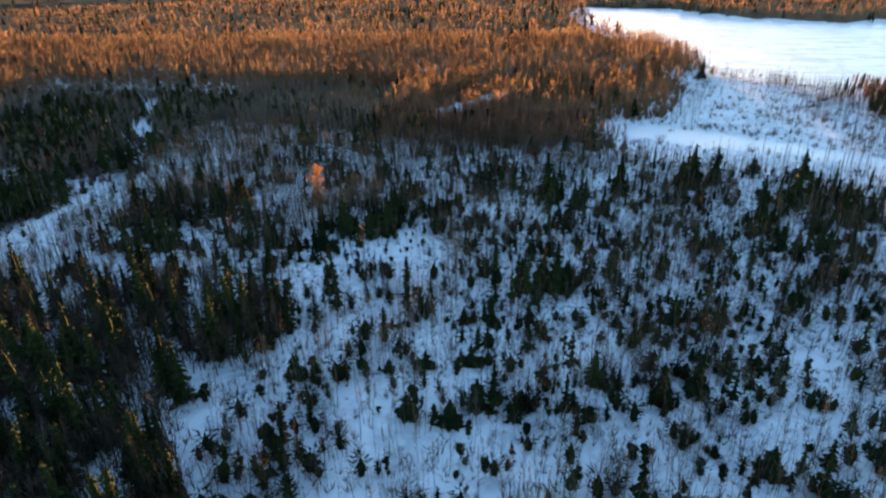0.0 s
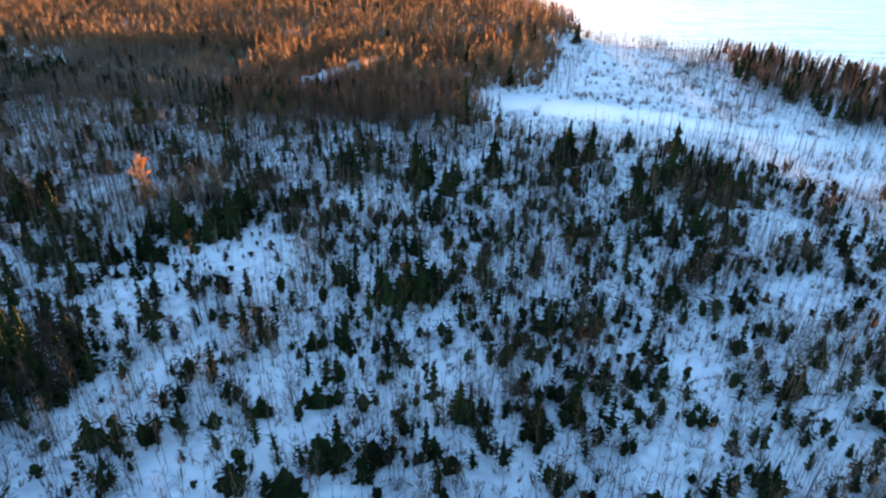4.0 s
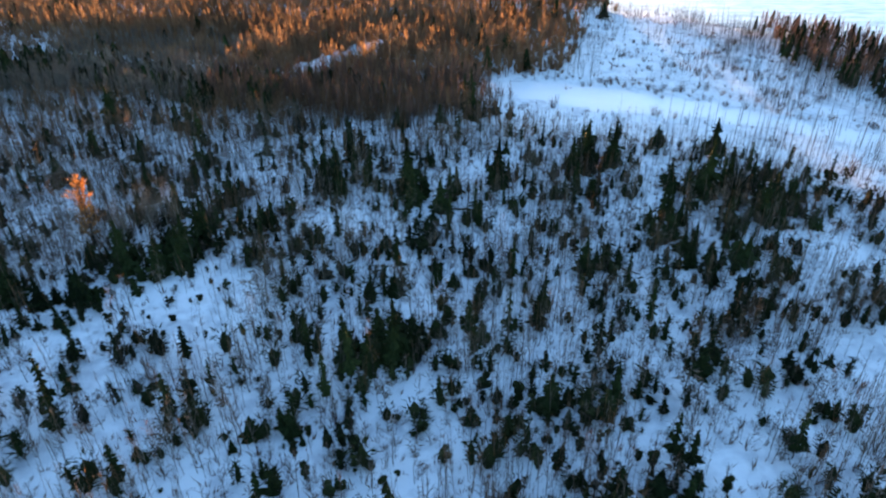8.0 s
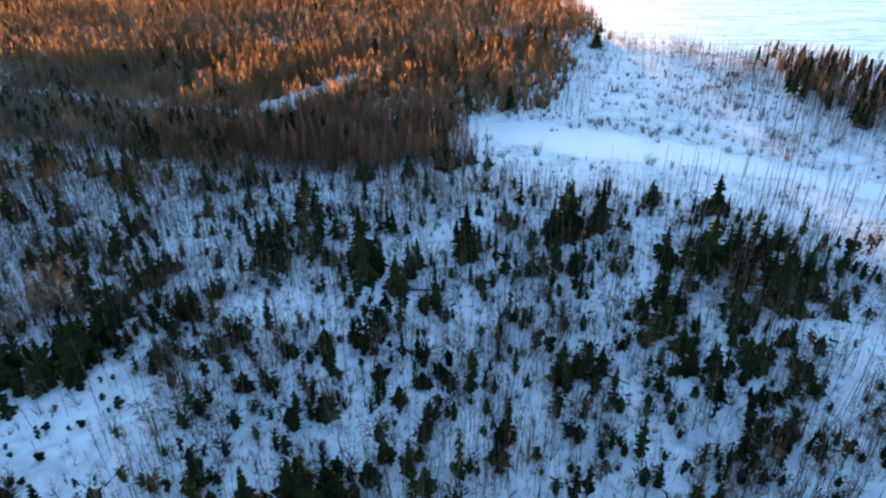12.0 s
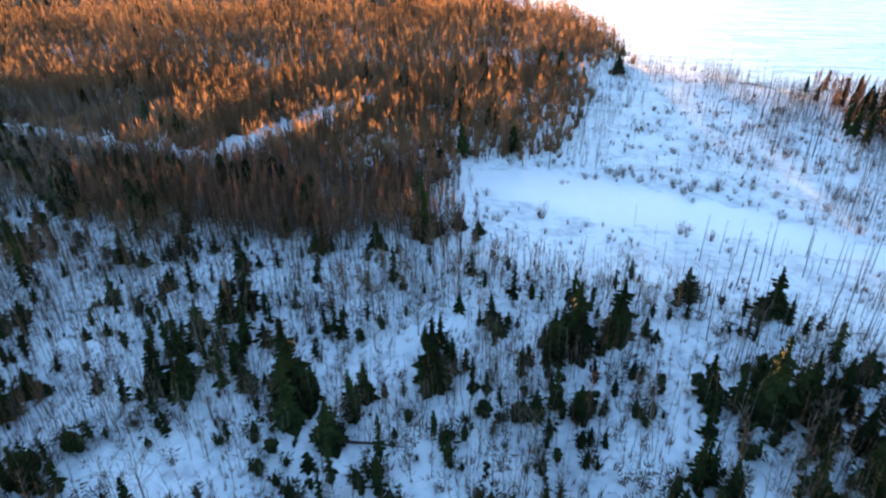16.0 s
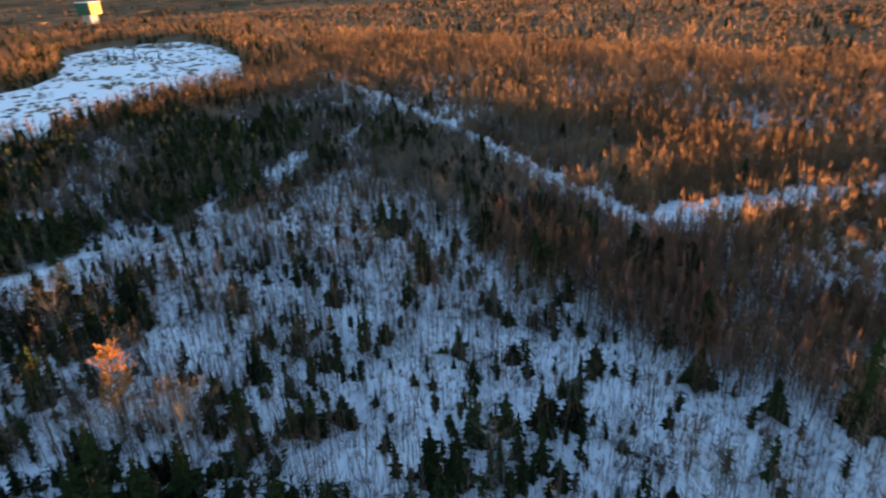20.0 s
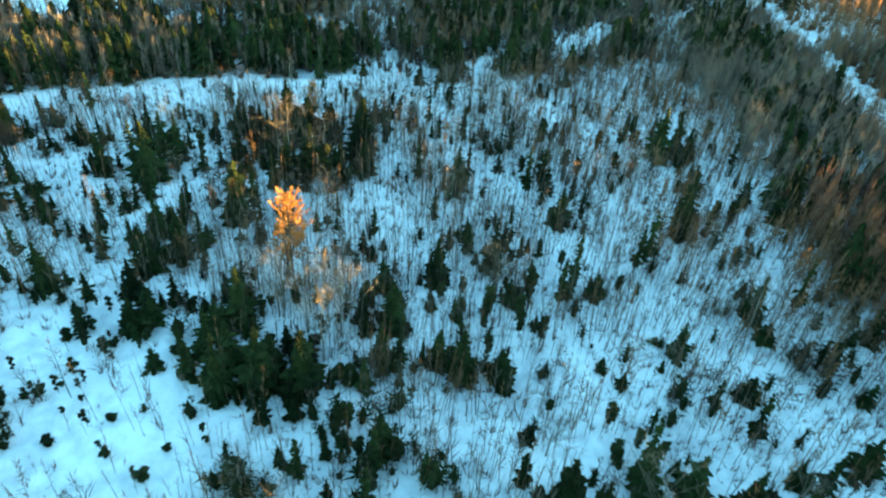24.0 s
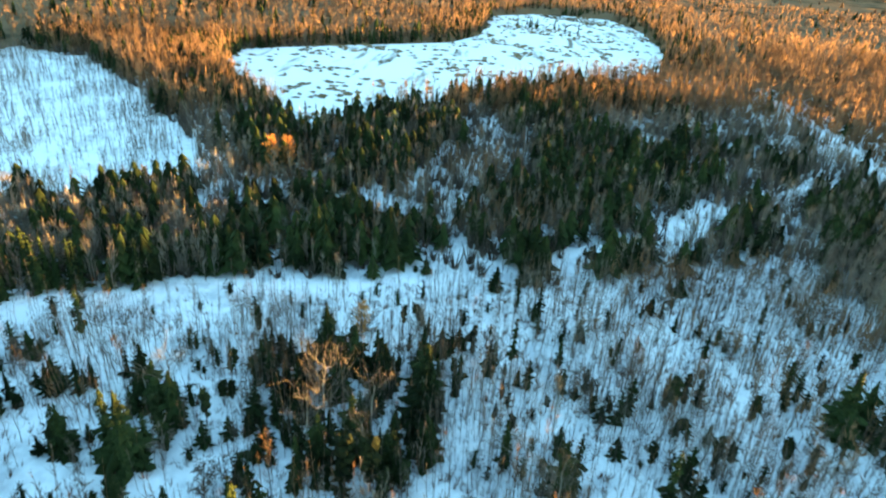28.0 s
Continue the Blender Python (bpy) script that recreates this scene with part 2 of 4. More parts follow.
def tiled(template, places, yaws, sizes, heights):
    """One mesh of many copies of a template, each turned and scaled."""
    v, t = template
    n = len(places)
    c, s = np.cos(yaws)[:, None], np.sin(yaws)[:, None]
    z = v[None, :, 2] * heights[:, None]
    tip = np.random.default_rng(n).normal(0, 0.055, (2, n, 1)) * z
    x = (v[None, :, 0] * c - v[None, :, 1] * s) * sizes[:, None] + places[:, 0:1] + tip[0]
    y = (v[None, :, 0] * s + v[None, :, 1] * c) * sizes[:, None] + places[:, 1:2] + tip[1]
    z = z + places[:, 2:3]
    return np.stack([x, y, z], -1).reshape(-1, 3), (t[None] + (np.arange(n) * len(v))[:, None, None]).reshape(-1, 3)


def part(name, arrays, mat, parent, label=""):
    ob = new(name, make_mesh(name, *arrays, mat))
    ob.parent = parent
    return tagged(ob, label)


# ---- trees ----
def spruce(seed, height=12.0, reach=2.2, whorls=22, per=9, foot=0.1, ragged=0.25):
    """Trunk and crown of a spruce: whorls of drooping sprays, uneven, round a thin dark heart."""
    rng = np.random.default_rng(seed)
    trunk = join([stick((0, 0, -0.3), (0.05, 0, height * 0.5), height * 0.014, height * 0.009, 6), stick((0.05, 0, height * 0.5), (0, 0, height * 0.99), height * 0.009, 0.015, 5)])
    crown, lean = [], rng.uniform(0, 6.28)
    for k in range(whorls):
        f = foot + (0.99 - foot) * (k + 0.4 * rng.random()) / whorls
        r = reach * (1 - f) ** 0.85 * (1 + ragged * rng.normal()) + 0.16
        n = max(5, int(per * 1.15 * (1 - 0.5 * f)))
        for a in np.arange(n) * 2 * np.pi / n + rng.uniform(0, 6):
            q = max(0.18, r * rng.uniform(0.55, 1.25) * (1 + 0.22 * math.cos(a - lean) * f))
            z = f * height + rng.normal() * 0.12
            tip = (math.cos(a) * q, math.sin(a) * q, z - q * rng.uniform(0.12, 0.42))
            crown.append(spray((0, 0, z + 0.1 * q), tip, q * rng.uniform(0.20, 0.32) + 0.05, q * 0.10 + 0.03))
    core = []
    for lo, hi, r in ((foot, 0.45, 0.4), (0.35, 0.75, 0.27), (0.65, 0.97, 0.14)):
        core.append(stick((0, 0, lo * height), (0, 0, hi * height), reach * r * 1.45, reach * 0.03, 6))
    return trunk, join(crown + core)


def lump(centre, size, rng):
    """A bumpy closed clump of foliage."""
    ring = np.arange(6) * np.pi / 3
    v = [(0, 0, 1)]
    for z, r, shift in ((0.55, 0.82, 0), (-0.15, 1.0, 0.5), (-0.7, 0.6, 0)):
        v += [(math.cos(a + shift) * r, math.sin(a + shift) * r, z) for a in ring]
    v = np.array(v + [(0, 0, -0.95)]) * rng.uniform(0.72, 1.28, (20, 1)) * size + centre
    k = np.arange(6)
    j = (k + 1) % 6
    t = [np.stack([0 * k, 1 + k, 1 + j], 1), np.stack([0 * k + 19, 13 + j, 13 + k], 1)]
    for a, b in ((1, 7), (7, 13)):
        t += [np.stack([a + k, b + k, b + j], 1), np.stack([a + k, b + j, a + j], 1)]
    return v, np.concatenate(t)


def pine(seed, height=5.0, reach=1.3, lobes=7, foot=0.15):
    """A bushy pine: a dense ragged crown of foliage clumps bristling with needle tufts."""
    rng = np.random.default_rng(seed)
    bend = rng.normal(0, 0.12, 2)
    trunk = [stick((0, 0, -0.3), (bend[0], bend[1], height * 0.6), height * 0.013, height * 0.008, 5), stick((bend[0], bend[1], height * 0.6), (bend[0], bend[1], height * 0.97), height * 0.008, 0.012, 4)]
    crown = []
    for k in range(lobes):
        f = foot + (0.88 - foot) * (k + 0.5 * rng.random()) / lobes
        a = k * 2.4 + rng.uniform(0, 0.9)
        girth = reach * (0.45 + 0.55 * math.sin(math.pi * min(1, 0.3 + 0.8 * (1 - f)))) * (1 - 0.35 * f)
        q = girth * rng.uniform(0.25, 0.55)
        c = np.array((math.cos(a) * q + bend[0] * f, math.sin(a) * q + bend[1] * f, f * height + 0.06 * height))
        r = girth * rng.uniform(0.5, 0.72)
        crown.append(lump(c, (r, r, r * rng.uniform(0.8, 1.15)), rng))
        trunk.append(stick((bend[0] * f, bend[1] * f, f * height - 0.2 * q), c, 0.03, 0.012, 3))
        for _ in range(13):
            d = rng.normal(size=3)
            d /= np.linalg.norm(d)
            g0 = c + d * r * 0.8
            crown.append(fan(g0, g0 + (d + rng.normal(0, 0.35, 3) + (0, 0, 0.3)) * r * rng.uniform(0.3, 0.6), 0.16 * r))
    crown.append(fan((bend[0], bend[1], height * 0.8), (bend[0], bend[1], height * 1.02), 0.1 * reach))
    return join(trunk), join(crown)


def bare_tree(seed, height=11.0, reach=2.2, limbs=16, twigs=7, fine=3, low=0.35, girth=0.011):
    """A leafless broadleaf: crooked stem, rising limbs, fans of twigs."""
    rng = np.random.default_rng(seed)
    knots = [np.array((0, 0, -0.3))]
    for f in (0.3, 0.6, 0.85, 1.0):
        knots.append(np.array((*rng.normal(0, height * 0.018, 2), f * height)))
    radii = [height * girth, height * girth * 0.75, height * girth * 0.5, height * girth * 0.28, 0.012]
    stem = [stick(a, b, ra, rb, 5) for a, b, ra, rb in zip(knots, knots[1:], radii, radii[1:])]
    crown = []
    for k in range(limbs):
        f = low + (0.95 - low) * (k + rng.random()) / limbs
        a = rng.uniform(0, 2 * np.pi)
        base = np.array([np.interp(f, (0, 0.3, 0.6, 0.85, 1), [p[i] for p in knots]) for i in range(3)])
        long = reach * (1.15 - 0.75 * f) * rng.uniform(0.6, 1.25)
        tip = base + (math.cos(a) * long, math.sin(a) * long, long * rng.uniform(0.7, 1.3))
        crown.append(stick(base, tip, height * girth * 0.3 * (1.2 - f), 0.012, 3))
        for _ in range(twigs):
            s = base + (tip - base) * rng.uniform(0.25, 0.95)
            e = s + np.array((*rng.normal(0, 0.34, 2), rng.uniform(0.15, 0.75))) * long * 0.6
            crown.append(stick(s, e, 0.016, 0.007, 3))
            for _ in range(fine):
                g = s + (e - s) * rng.uniform(0.3, 1)
                h = g + np.array((*rng.normal(0, 0.22, 2), rng.uniform(0.1, 0.45))) * 1.1
                w = np.cross(h - g, rng.normal(size=3))
                w *= 0.014 / (np.linalg.norm(w) + 1e-9)
                crown.append((np.array([g - w, g + w, h]), np.array([[0, 1, 2]])))
    return join(stem), join(crown)


def larch(seed, height=12.0, reach=3.7):
    """A larch that still holds its needles: an uneven, feathery crown of upswept boughs."""
    rng = np.random.default_rng(seed)
    trunk = [stick((0, 0, -0.3), (0.1, 0, height * 0.97), height * 0.014, 0.02, 6)]
    crown = []
    for k in range(62):
        f = 0.14 + 0.80 * rng.random()
        a = rng.uniform(0, 2 * np.pi)
        q = reach * (1.08 - 0.80 * f) * min(1, 0.45 + 1.6 * f) * rng.uniform(0.45, 1.25)
        base = np.array((0.05, 0, f * height))
        tip = base + (math.cos(a) * q, math.sin(a) * q, q * rng.uniform(0.35, 0.9))
        trunk.append(stick(base, tip, 0.045, 0.01, 3))
        for _ in range(17):
            c = base + (tip - base) * rng.uniform(0.3, 1.05) + rng.normal(0, 0.16, 3)
            d = (tip - base) / (np.linalg.norm(tip - base) + 1e-9) + rng.normal(0, 0.55, 3) + (0, 0, 0.35)
            d *= rng.uniform(0.3, 0.6) / np.linalg.norm(d)
            crown.append(fan(c - d * 0.4, c + d, 0.10))
    return join(trunk), join(crown)


def bush(seed, height=1.8, spread=1.1, shoots=26):
    rng = np.random.default_rng(seed)
    made = []
    for _ in range(shoots):
        a, q = rng.uniform(0, 2 * np.pi), spread * rng.random() ** 0.7
        base = np.array((math.cos(a) * q * 0.25, math.sin(a) * q * 0.25, -0.15))
        tip = np.array((math.cos(a) * q, math.sin(a) * q, height * rng.uniform(0.55, 1.05)))
        made.append(stick(base, tip, 0.028, 0.010, 3))
        for _ in range(3):
            s = base + (tip - base) * rng.uniform(0.4, 0.95)
            made.append(stick(s, s + np.array((*rng.normal(0, 0.25, 2), rng.uniform(0.1, 0.4))), 0.017, 0.008, 3))
    return join(made)


def snag(seed, height=9.0):
    """A thin dead stem with a few stubs."""
    rng = np.random.default_rng(seed)
    top = np.array((*rng.normal(0, 0.25, 2), height))
    made = [stick((0, 0, -0.3), top * 0.5, 0.075, 0.055, 5), stick(top * 0.5, top, 0.055, 0.015, 4)]
    for _ in range(14):
        f, a, q = rng.uniform(0.35, 0.97), rng.uniform(0, 2 * np.pi), rng.uniform(0.2, 0.6)
        made.append(stick(top * f, top * f + (math.cos(a) * q, math.sin(a) * q, rng.uniform(-0.1, 0.25)), 0.018, 0.008, 3))
    return join(made)


def planted(kind, trunk, crown, bark, leaf, label, category, group):
    """A tree as one thing: an Empty at its foot with the trunk and the crown under it."""
    root = tagged(new(kind), label, category, group)
    part("trunk", trunk, bark, root)
    part("crown", crown, leaf, root)
    return root


rng = np.random.default_rng(11)


def stand(first, rows, base_height, wide=1.0):
    """Copies of the first trees on the given spots (x, y, height)."""
    for k, (x, y, h) in enumerate(rows):
        src = first[int(rng.integers(len(first)))]
        s = h / base_height
        w = wide * s ** 0.52 * rng.uniform(0.78, 1.08)
        m = pose(x, y, float(ground_z(x, y)), 0, 0, rng.uniform(0, 360)) @ Matrix.Diagonal((w, w, s, 1))
        if src not in used:
            used.add(src)
            src.matrix_basis = m
        else:
            copy_thing(src, m)


used = set()

# ---- ground ----
GX, GY = -40.0, 60.0
u = np.sinh(np.linspace(-6.6, 6.6, 203)) / math.sinh(6.6) * 4900
gx, gy = np.meshgrid(u + GX, u + GY, indexing="ij")
gz = ground_z(gx, gy)
n = len(u)
i, j = np.meshgrid(np.arange(n - 1), np.arange(n - 1), indexing="ij")
a = (i * n + j).ravel()
ground_tris = np.concatenate([np.stack([a, a + n, a + n + 1], 1), np.stack([a, a + n + 1, a + 1], 1)])
tagged(new("ground", make_mesh("ground", np.stack([gx, gy, gz], -1).reshape(-1, 3), ground_tris, SNOW, True)), "hummocky snow-covered forest floor in blue evening shade", "ground", kind="structure")


def sheet(name, outline, z, mat, label, category):
    bm = bmesh.new()
    f = bm.faces.new([bm.verts.new((x, y, z)) for x, y in outline])
    if f.normal.z < 0:
        f.normal_flip()
    bmesh.ops.triangulate(bm, faces=[f])
    bm.normal_update()
    for f in bm.faces:
        if f.normal.z < 0:
            f.normal_flip()
    me = bpy.data.meshes.new(name)
    bm.to_mesh(me)
    bm.free()
    me.materials.append(mat)
    return tagged(new(name, me), label, category, kind="structure")


def widened(outline, by):
    cx, cy = np.mean(outline, 0)
    return [(x + by * (x - cx) / math.hypot(x - cx, y - cy), y + by * (y - cy) / math.hypot(x - cx, y - cy)) for x, y in outline]


sheet("lake", widened(LAKE, 3), -0.55, ICE, "frozen lake with wind-drifted snow and bare ice streaks", "lake")
sheet("field", FIELD, 0.9, STUBBLE, "open snow field with rows of dark stubble", "field")
sheet("creek", widened(CREEK, 2), -0.5, PACKED, "smooth snow-covered frozen creek between brushy banks", "creek")

# ---- distant wooded land ----
az = np.radians(np.linspace(-125, 75, 320))
rr = 270 * (4850 / 270) ** np.linspace(0, 1, 114)
A, R = np.meshgrid(az, rr, indexing="ij")
jit = np.random.default_rng(5)
A = A + jit.normal(0, 0.002, A.shape)
R = R * (1 + jit.normal(0, 0.006, R.shape))
cx, cy = GX + np.sin(A) * R, GY + np.cos(A) * R
cz = 1.0 + 4.6 * np.clip((R - 270) / 300, 0, 1) + jit.normal(0, 0.22, A.shape) + 0.35 * waves(cx, cy, 60, 8) + np.clip((R - 2200) / 2700, 0, 1) * 14 * (1 + waves(cx, cy, 1500, 12))
open_land = inside(cx, cy, FIELD) | inside(cx, cy, CLEARING) | inside(cx, cy, ISLE) | (away(cx, cy, LAKE + LAKE[:1]) < 16) | (away(cx, cy, MARSH + MARSH[:1]) < 22) | (away(cx, cy, NORTH_CUT) < 9) | (away(cx, cy, OLD_ROAD) < 9) | inside(cx, cy, MARSH) | ((cx > 92) & (cy < 330)) | inside(cx, cy, LAKE) | ((away(cx, cy, WEST_CUT) < 9) & (cx > -240)) | ((waves(cx, cy, 420, 21) > 1.75) & (R > 1200))
cz = np.where(open_land, -2.5, cz)
cz[:, 0] = -2.5
m_ = len(rr)
i, j = np.meshgrid(np.arange(len(az) - 1), np.arange(m_ - 1), indexing="ij")
a = (i * m_ + j).ravel()
tagged(new("far_woods", make_mesh("far_woods", np.stack([cx, cy, cz], -1).reshape(-1, 3), np.concatenate([np.stack([a, a + 1, a + m_ + 1], 1), np.stack([a, a + m_ + 1, a + m_], 1)]), CANOPY, True)), "brown and dark green woods stretching to the horizon", "woods", kind="stuff")

# ---- trees that stand singly ----
FALLEN = [(11.4, 36.1, -36), (-8, 54, -8)]
spruces = [planted("spruce_tree", *spruce(k, 12, r, w, p, f, g), BARK, NEEDLE, "dark green spruce standing in snow", "spruce", "spruces of the clearing") for k, (r, w, p, f, g) in enumerate([(2.3, 18, 9, 0.04, 0.22), (1.8, 19, 8, 0.06, 0.3), (2.6, 17, 10, 0.03, 0.25), (1.6, 19, 7, 0.1, 0.38)])]
CREEK_STAND = [(6.1, 35.3, 9.5), (11.1, 37.5, 7.0), (20.5, 36.2, 5.6), (23.1, 35.8, 4.9), (27.4, 37.2, 4.1), (31.1, 58.3, 8.3), (33.1, 56.6, 16.0), (35.8, 56.4, 9.2), (43.6, 62.3, 7.0), (13.7, 67.5, 12.2), (10.9, 66.0, 9.0), (17.7, 68.9, 9.0), (22.5, 70.5, 5.4), (30.5, 78.0, 7.7), (4.5, 73.2, 10.4), (-2.4, 62.2, 11.2), (-5.1, 104.0, 9.9), (1.4, 100.7, 5.8), (-14.7, 60.0, 11.0), (-31.6, 62.4, 8.1), (-29.4, 63.8, 11.5), (-26.7, 66.8, 10.1), (-24.1, 65.0, 10.6), (-12.4, 54.6, 9.7), (-16.7, 57.4, 11.5), (-36.9, 49.1, 5.2), (-39.6, 50.3, 5.2), (-50.0, 40.6, 6.8), (-55.1, 37.9, 7.0), (-45.9, 40.8, 6.8), (-59.9, 39.8, 7.2), (-47.7, 57.1, 5.6)]
BANK_STAND = [(-4.3, 96.3, 13.7), (-1.4, 97.9, 8.6), (4.4, 98.1, 4.0), (-1.6, 69.2, 9.5), (-2.3, 65.8, 7.7), (14.2, 70.8, 13.1), (11.0, 68.3, 9.2), (19.4, 70.5, 10.1), (30.8, 80.3, 6.8), (39.6, 74.9, 11.9), (28.4, 58.4, 12.1), (-27.0, 69.8, 13.7), (-24.4, 70.2, 13.0), (-13.2, 71.3, 9.4), (-20.8, 81.1, 4.0), (-17.5, 61.5, 11.7), (-10.7, 58.5, 11.3), (-9.5, 60.8, 8.3), (-21.5, 61.7, 5.6), (-31.1, 59.2, 4.7), (12.3, 57.4, 5.0), (7.9, 57.6, 4.3), (10.0, 63.4, 3.4)]
MID_STAND = [(-23.7, 18.3, 6.7), (-21.4, 17.8, 7.7), (-18.6, 18.2, 10.4), (-16.7, 19.9, 8.1), (-20.4, 20.0, 7.4), (-9.0, 21.3, 3.8), (-14.1, 22.5, 3.4), (-2.1, 24.7, 4.7), (9.6, 35.3, 3.4), (-11.1, 9.1, 3.8), (-7.7, 7.5, 6.5), (-3.2, 10.7, 5.9), (-1.0, 11.2, 4.5), (3.5, 11.5, 4.5), (13.8, 15.2, 4.7), (23.3, 15.6, 4.9), (4.9, 1.7, 4.0), (-47.6, 38.2, 8.8), (-50.1, 35.6, 11.2), (-68.9, 42.0, 7.9), (-31.7, 7.8, 4.5), (-44.7, 14.2, 4.0), (-28.1, 8.0, 3.8)]
NEAR_STAND = [(-4.3, -4.5, 6.8), (-7.9, -4.9, 4.5), (-0.9, -1.1, 4.0), (-15.8, -4.8, 5.9), (-13.1, -5.1, 5.9), (11.3, -14.1, 5.6), (19.9, -2.9, 4.1), (-2, 8, 5), (2, 9.5, 4.5), (6, 12, 5), (8, 10, 4.5), (4, 0, 4.5), (8, 1, 5), (22, -2, 5), (24, 8, 5.5), (27, 2, 5), (29, 5, 5)]
FIRST_STAND = [(-48.6, -5.9, 6.3), (-51.1, -6.2, 5.6), (-30.3, -2.0, 5.6), (-29.2, -10.1, 4.7), (-8.7, -7.1, 6.3), (-0.5, -17.4, 6.3), (10.8, -16.2, 5.8), (5.4, -2.4, 5.0), (-36.7, -12.5, 5.4), (-31.9, -13.1, 5.4), (-39.9, -4.9, 3.2), (-35.7, -3.4, 4.0), (-47.6, -21.0, 7.6)]
TURN_STAND = [(-85.1, 29.2, 13.8), (-101.1, 40.1, 9.0), (-32.2, 69.4, 7.4), (-30.8, 72.6, 6.5), (-28.4, 75.6, 10.1), (-28.8, 83.3, 11.2), (-29.8, 88.1, 5.0), (-26.3, 78.2, 6.5), (-42.2, 100.7, 5.0), (-65.9, 107.3, 8.5), (-82.2, 102.2, 10.6), (-65.7, 93.8, 8.1), (-81.8, 68.5, 7.0), (-65.9, 65.0, 5.1), (-18.0, 93.9, 6.1), (-26.0, 99.0, 6.2)]
WEST_STAND = [(-87.2, 30.4, 8), (-89.8, 32.4, 8), (-96, 28.3, 7), (-95.3, 15.9, 7), (-97, 19.5, 7), (-78.7, 18.5, 7), (-80.2, 29.7, 8), (-86.6, 23.8, 7), (-103, 15, 6), (-106.6, 90.5, 6), (-111.8, 97.7, 6), (-98.4, 39.9, 7.4), (-100.2, 60.3, 6.5), (-101.7, 62.7, 5.6), (-93.0, 30.1, 10.4), (-92.0, 28.0, 7.4), (-96.0, 22.0, 8.8), (-83.1, 16.1, 7.2), (-70.4, 48.4, 6.1), (-65.6, 55.3, 4.0), (-46.2, 58.8, 7.2), (-45.5, 62.2, 6.2), (-54.1, 61.1, 4.2), (-54.5, 58.1, 4.2), (-59.4, 59.8, 6.8), (-63.7, 64.6, 8.5)]
ROAD_STAND = [(-59.9, 65.6, 8.4), (-77.5, 67.1, 7.4), (-81.8, 84.1, 5.1), (-83.2, 81.3, 5.1), (-81.1, 98.6, 9.9), (-79.6, 102.4, 6.8), (-71.4, 98.4, 5.4), (-62.9, 106.3, 10.8), (-67.6, 103.7, 5.4), (-62.2, 91.2, 7.0), (-66.9, 77.0, 6.5), (-47.7, 90.5, 7.0), (-44.8, 90.2, 4.0), (-44.5, 79.8, 5.6), (-54.0, 75.7, 4.0), (-43.9, 71.4, 4.0), (-50.5, 67.6, 4.0), (-38.4, 83.4, 5.1), (-41.9, 72.6, 4.0), (-54.5, 66.2, 4.0), (-119.0, 76.7, 6.5), (-124.4, 89.4, 4.2), (-127.9, 98.1, 4.5)]
BACK_STAND = [(-115.7, 71.0, 4.9), (-117.0, 75.2, 4.5), (-116.8, 77.5, 4.5), (-116.6, 80.6, 3.6), (-121.8, 61.7, 4.0), (-124.2, 96.2, 4.0), (-123.1, 98.7, 4.5), (-124.4, 92.5, 3.2)]
YOUNG_STAND = [(-20.5, 43.5, 3.6), (-3.3, 37.0, 3.4), (-2.5, 31.1, 4.5), (-11.5, 33.2, 3.8), (-9.0, 35.6, 3.2), (-13.8, 36.7, 4.0), (2.3, 34.8, 3.8), (-7.0, 37.3, 3.2), (-1.3, 27.1, 3.8), (-7.8, 30.6, 3.2), (18.8, 46.1, 5.8), (20.2, 43.7, 6.5), (-28.3, 35.7, 4.7), (-18.9, 30.8, 3.8)]
GROVE = [(-95, 41, 10.5), (-93, 44, 11), (-97, 45, 10), (-90, 44, 9.5), (-86, 44, 8), (-83, 46, 7.5), (-84, 49, 9), (-85, 53, 10), (-88, 56, 9.5), (-91, 57, 9), (-94, 53, 10), (-97, 50, 9.5), (-82, 52, 8), (-90, 52, 8.5), (-93, 48, 9), (-87, 47, 7), (-100, 47, 9), (-99, 43, 8.5), (-86, 41, 8), (-90, 40, 9), (-81, 48, 7.5), (-80, 44, 7), (-84, 56, 8), (-96, 57, 8.5), (-88, 50, 9.5), (-92, 42, 10), (-98, 53, 8)]
DARK_GROVE = [(-71, 32, 10.7), (-66, 31, 8.6), (-62, 30, 8.0), (-58, 32, 8.0), (-60, 34, 8.6), (-57, 30.5, 7.0), (-68, 34, 9.6), (-74, 31, 9.1), (-70, 29, 8.0), (-76, 34, 8.6), (-69, 36, 9.1), (-74, 40, 9.6), (-73, 45, 8.6), (-62, 26, 7.0), (-58, 26, 6.4), (-70, 26, 8.0), (-64, 22, 7.0)]
LARCH_GROVE = [(-54, 37, 9), (-51, 39, 9), (-48, 41.5, 8.5), (-50, 42.5, 8), (-56, 40, 8.5), (-45.5, 44, 8), (-59, 54, 7.5), (-54, 51, 9.5), (-46, 50, 8), (-47, 45, 8.5), (-52, 44, 7), (-57, 52, 6), (-49, 52, 8.5), (-50, 46, 7.5), (-53, 54, 7), (-65.5, 53, 7)]
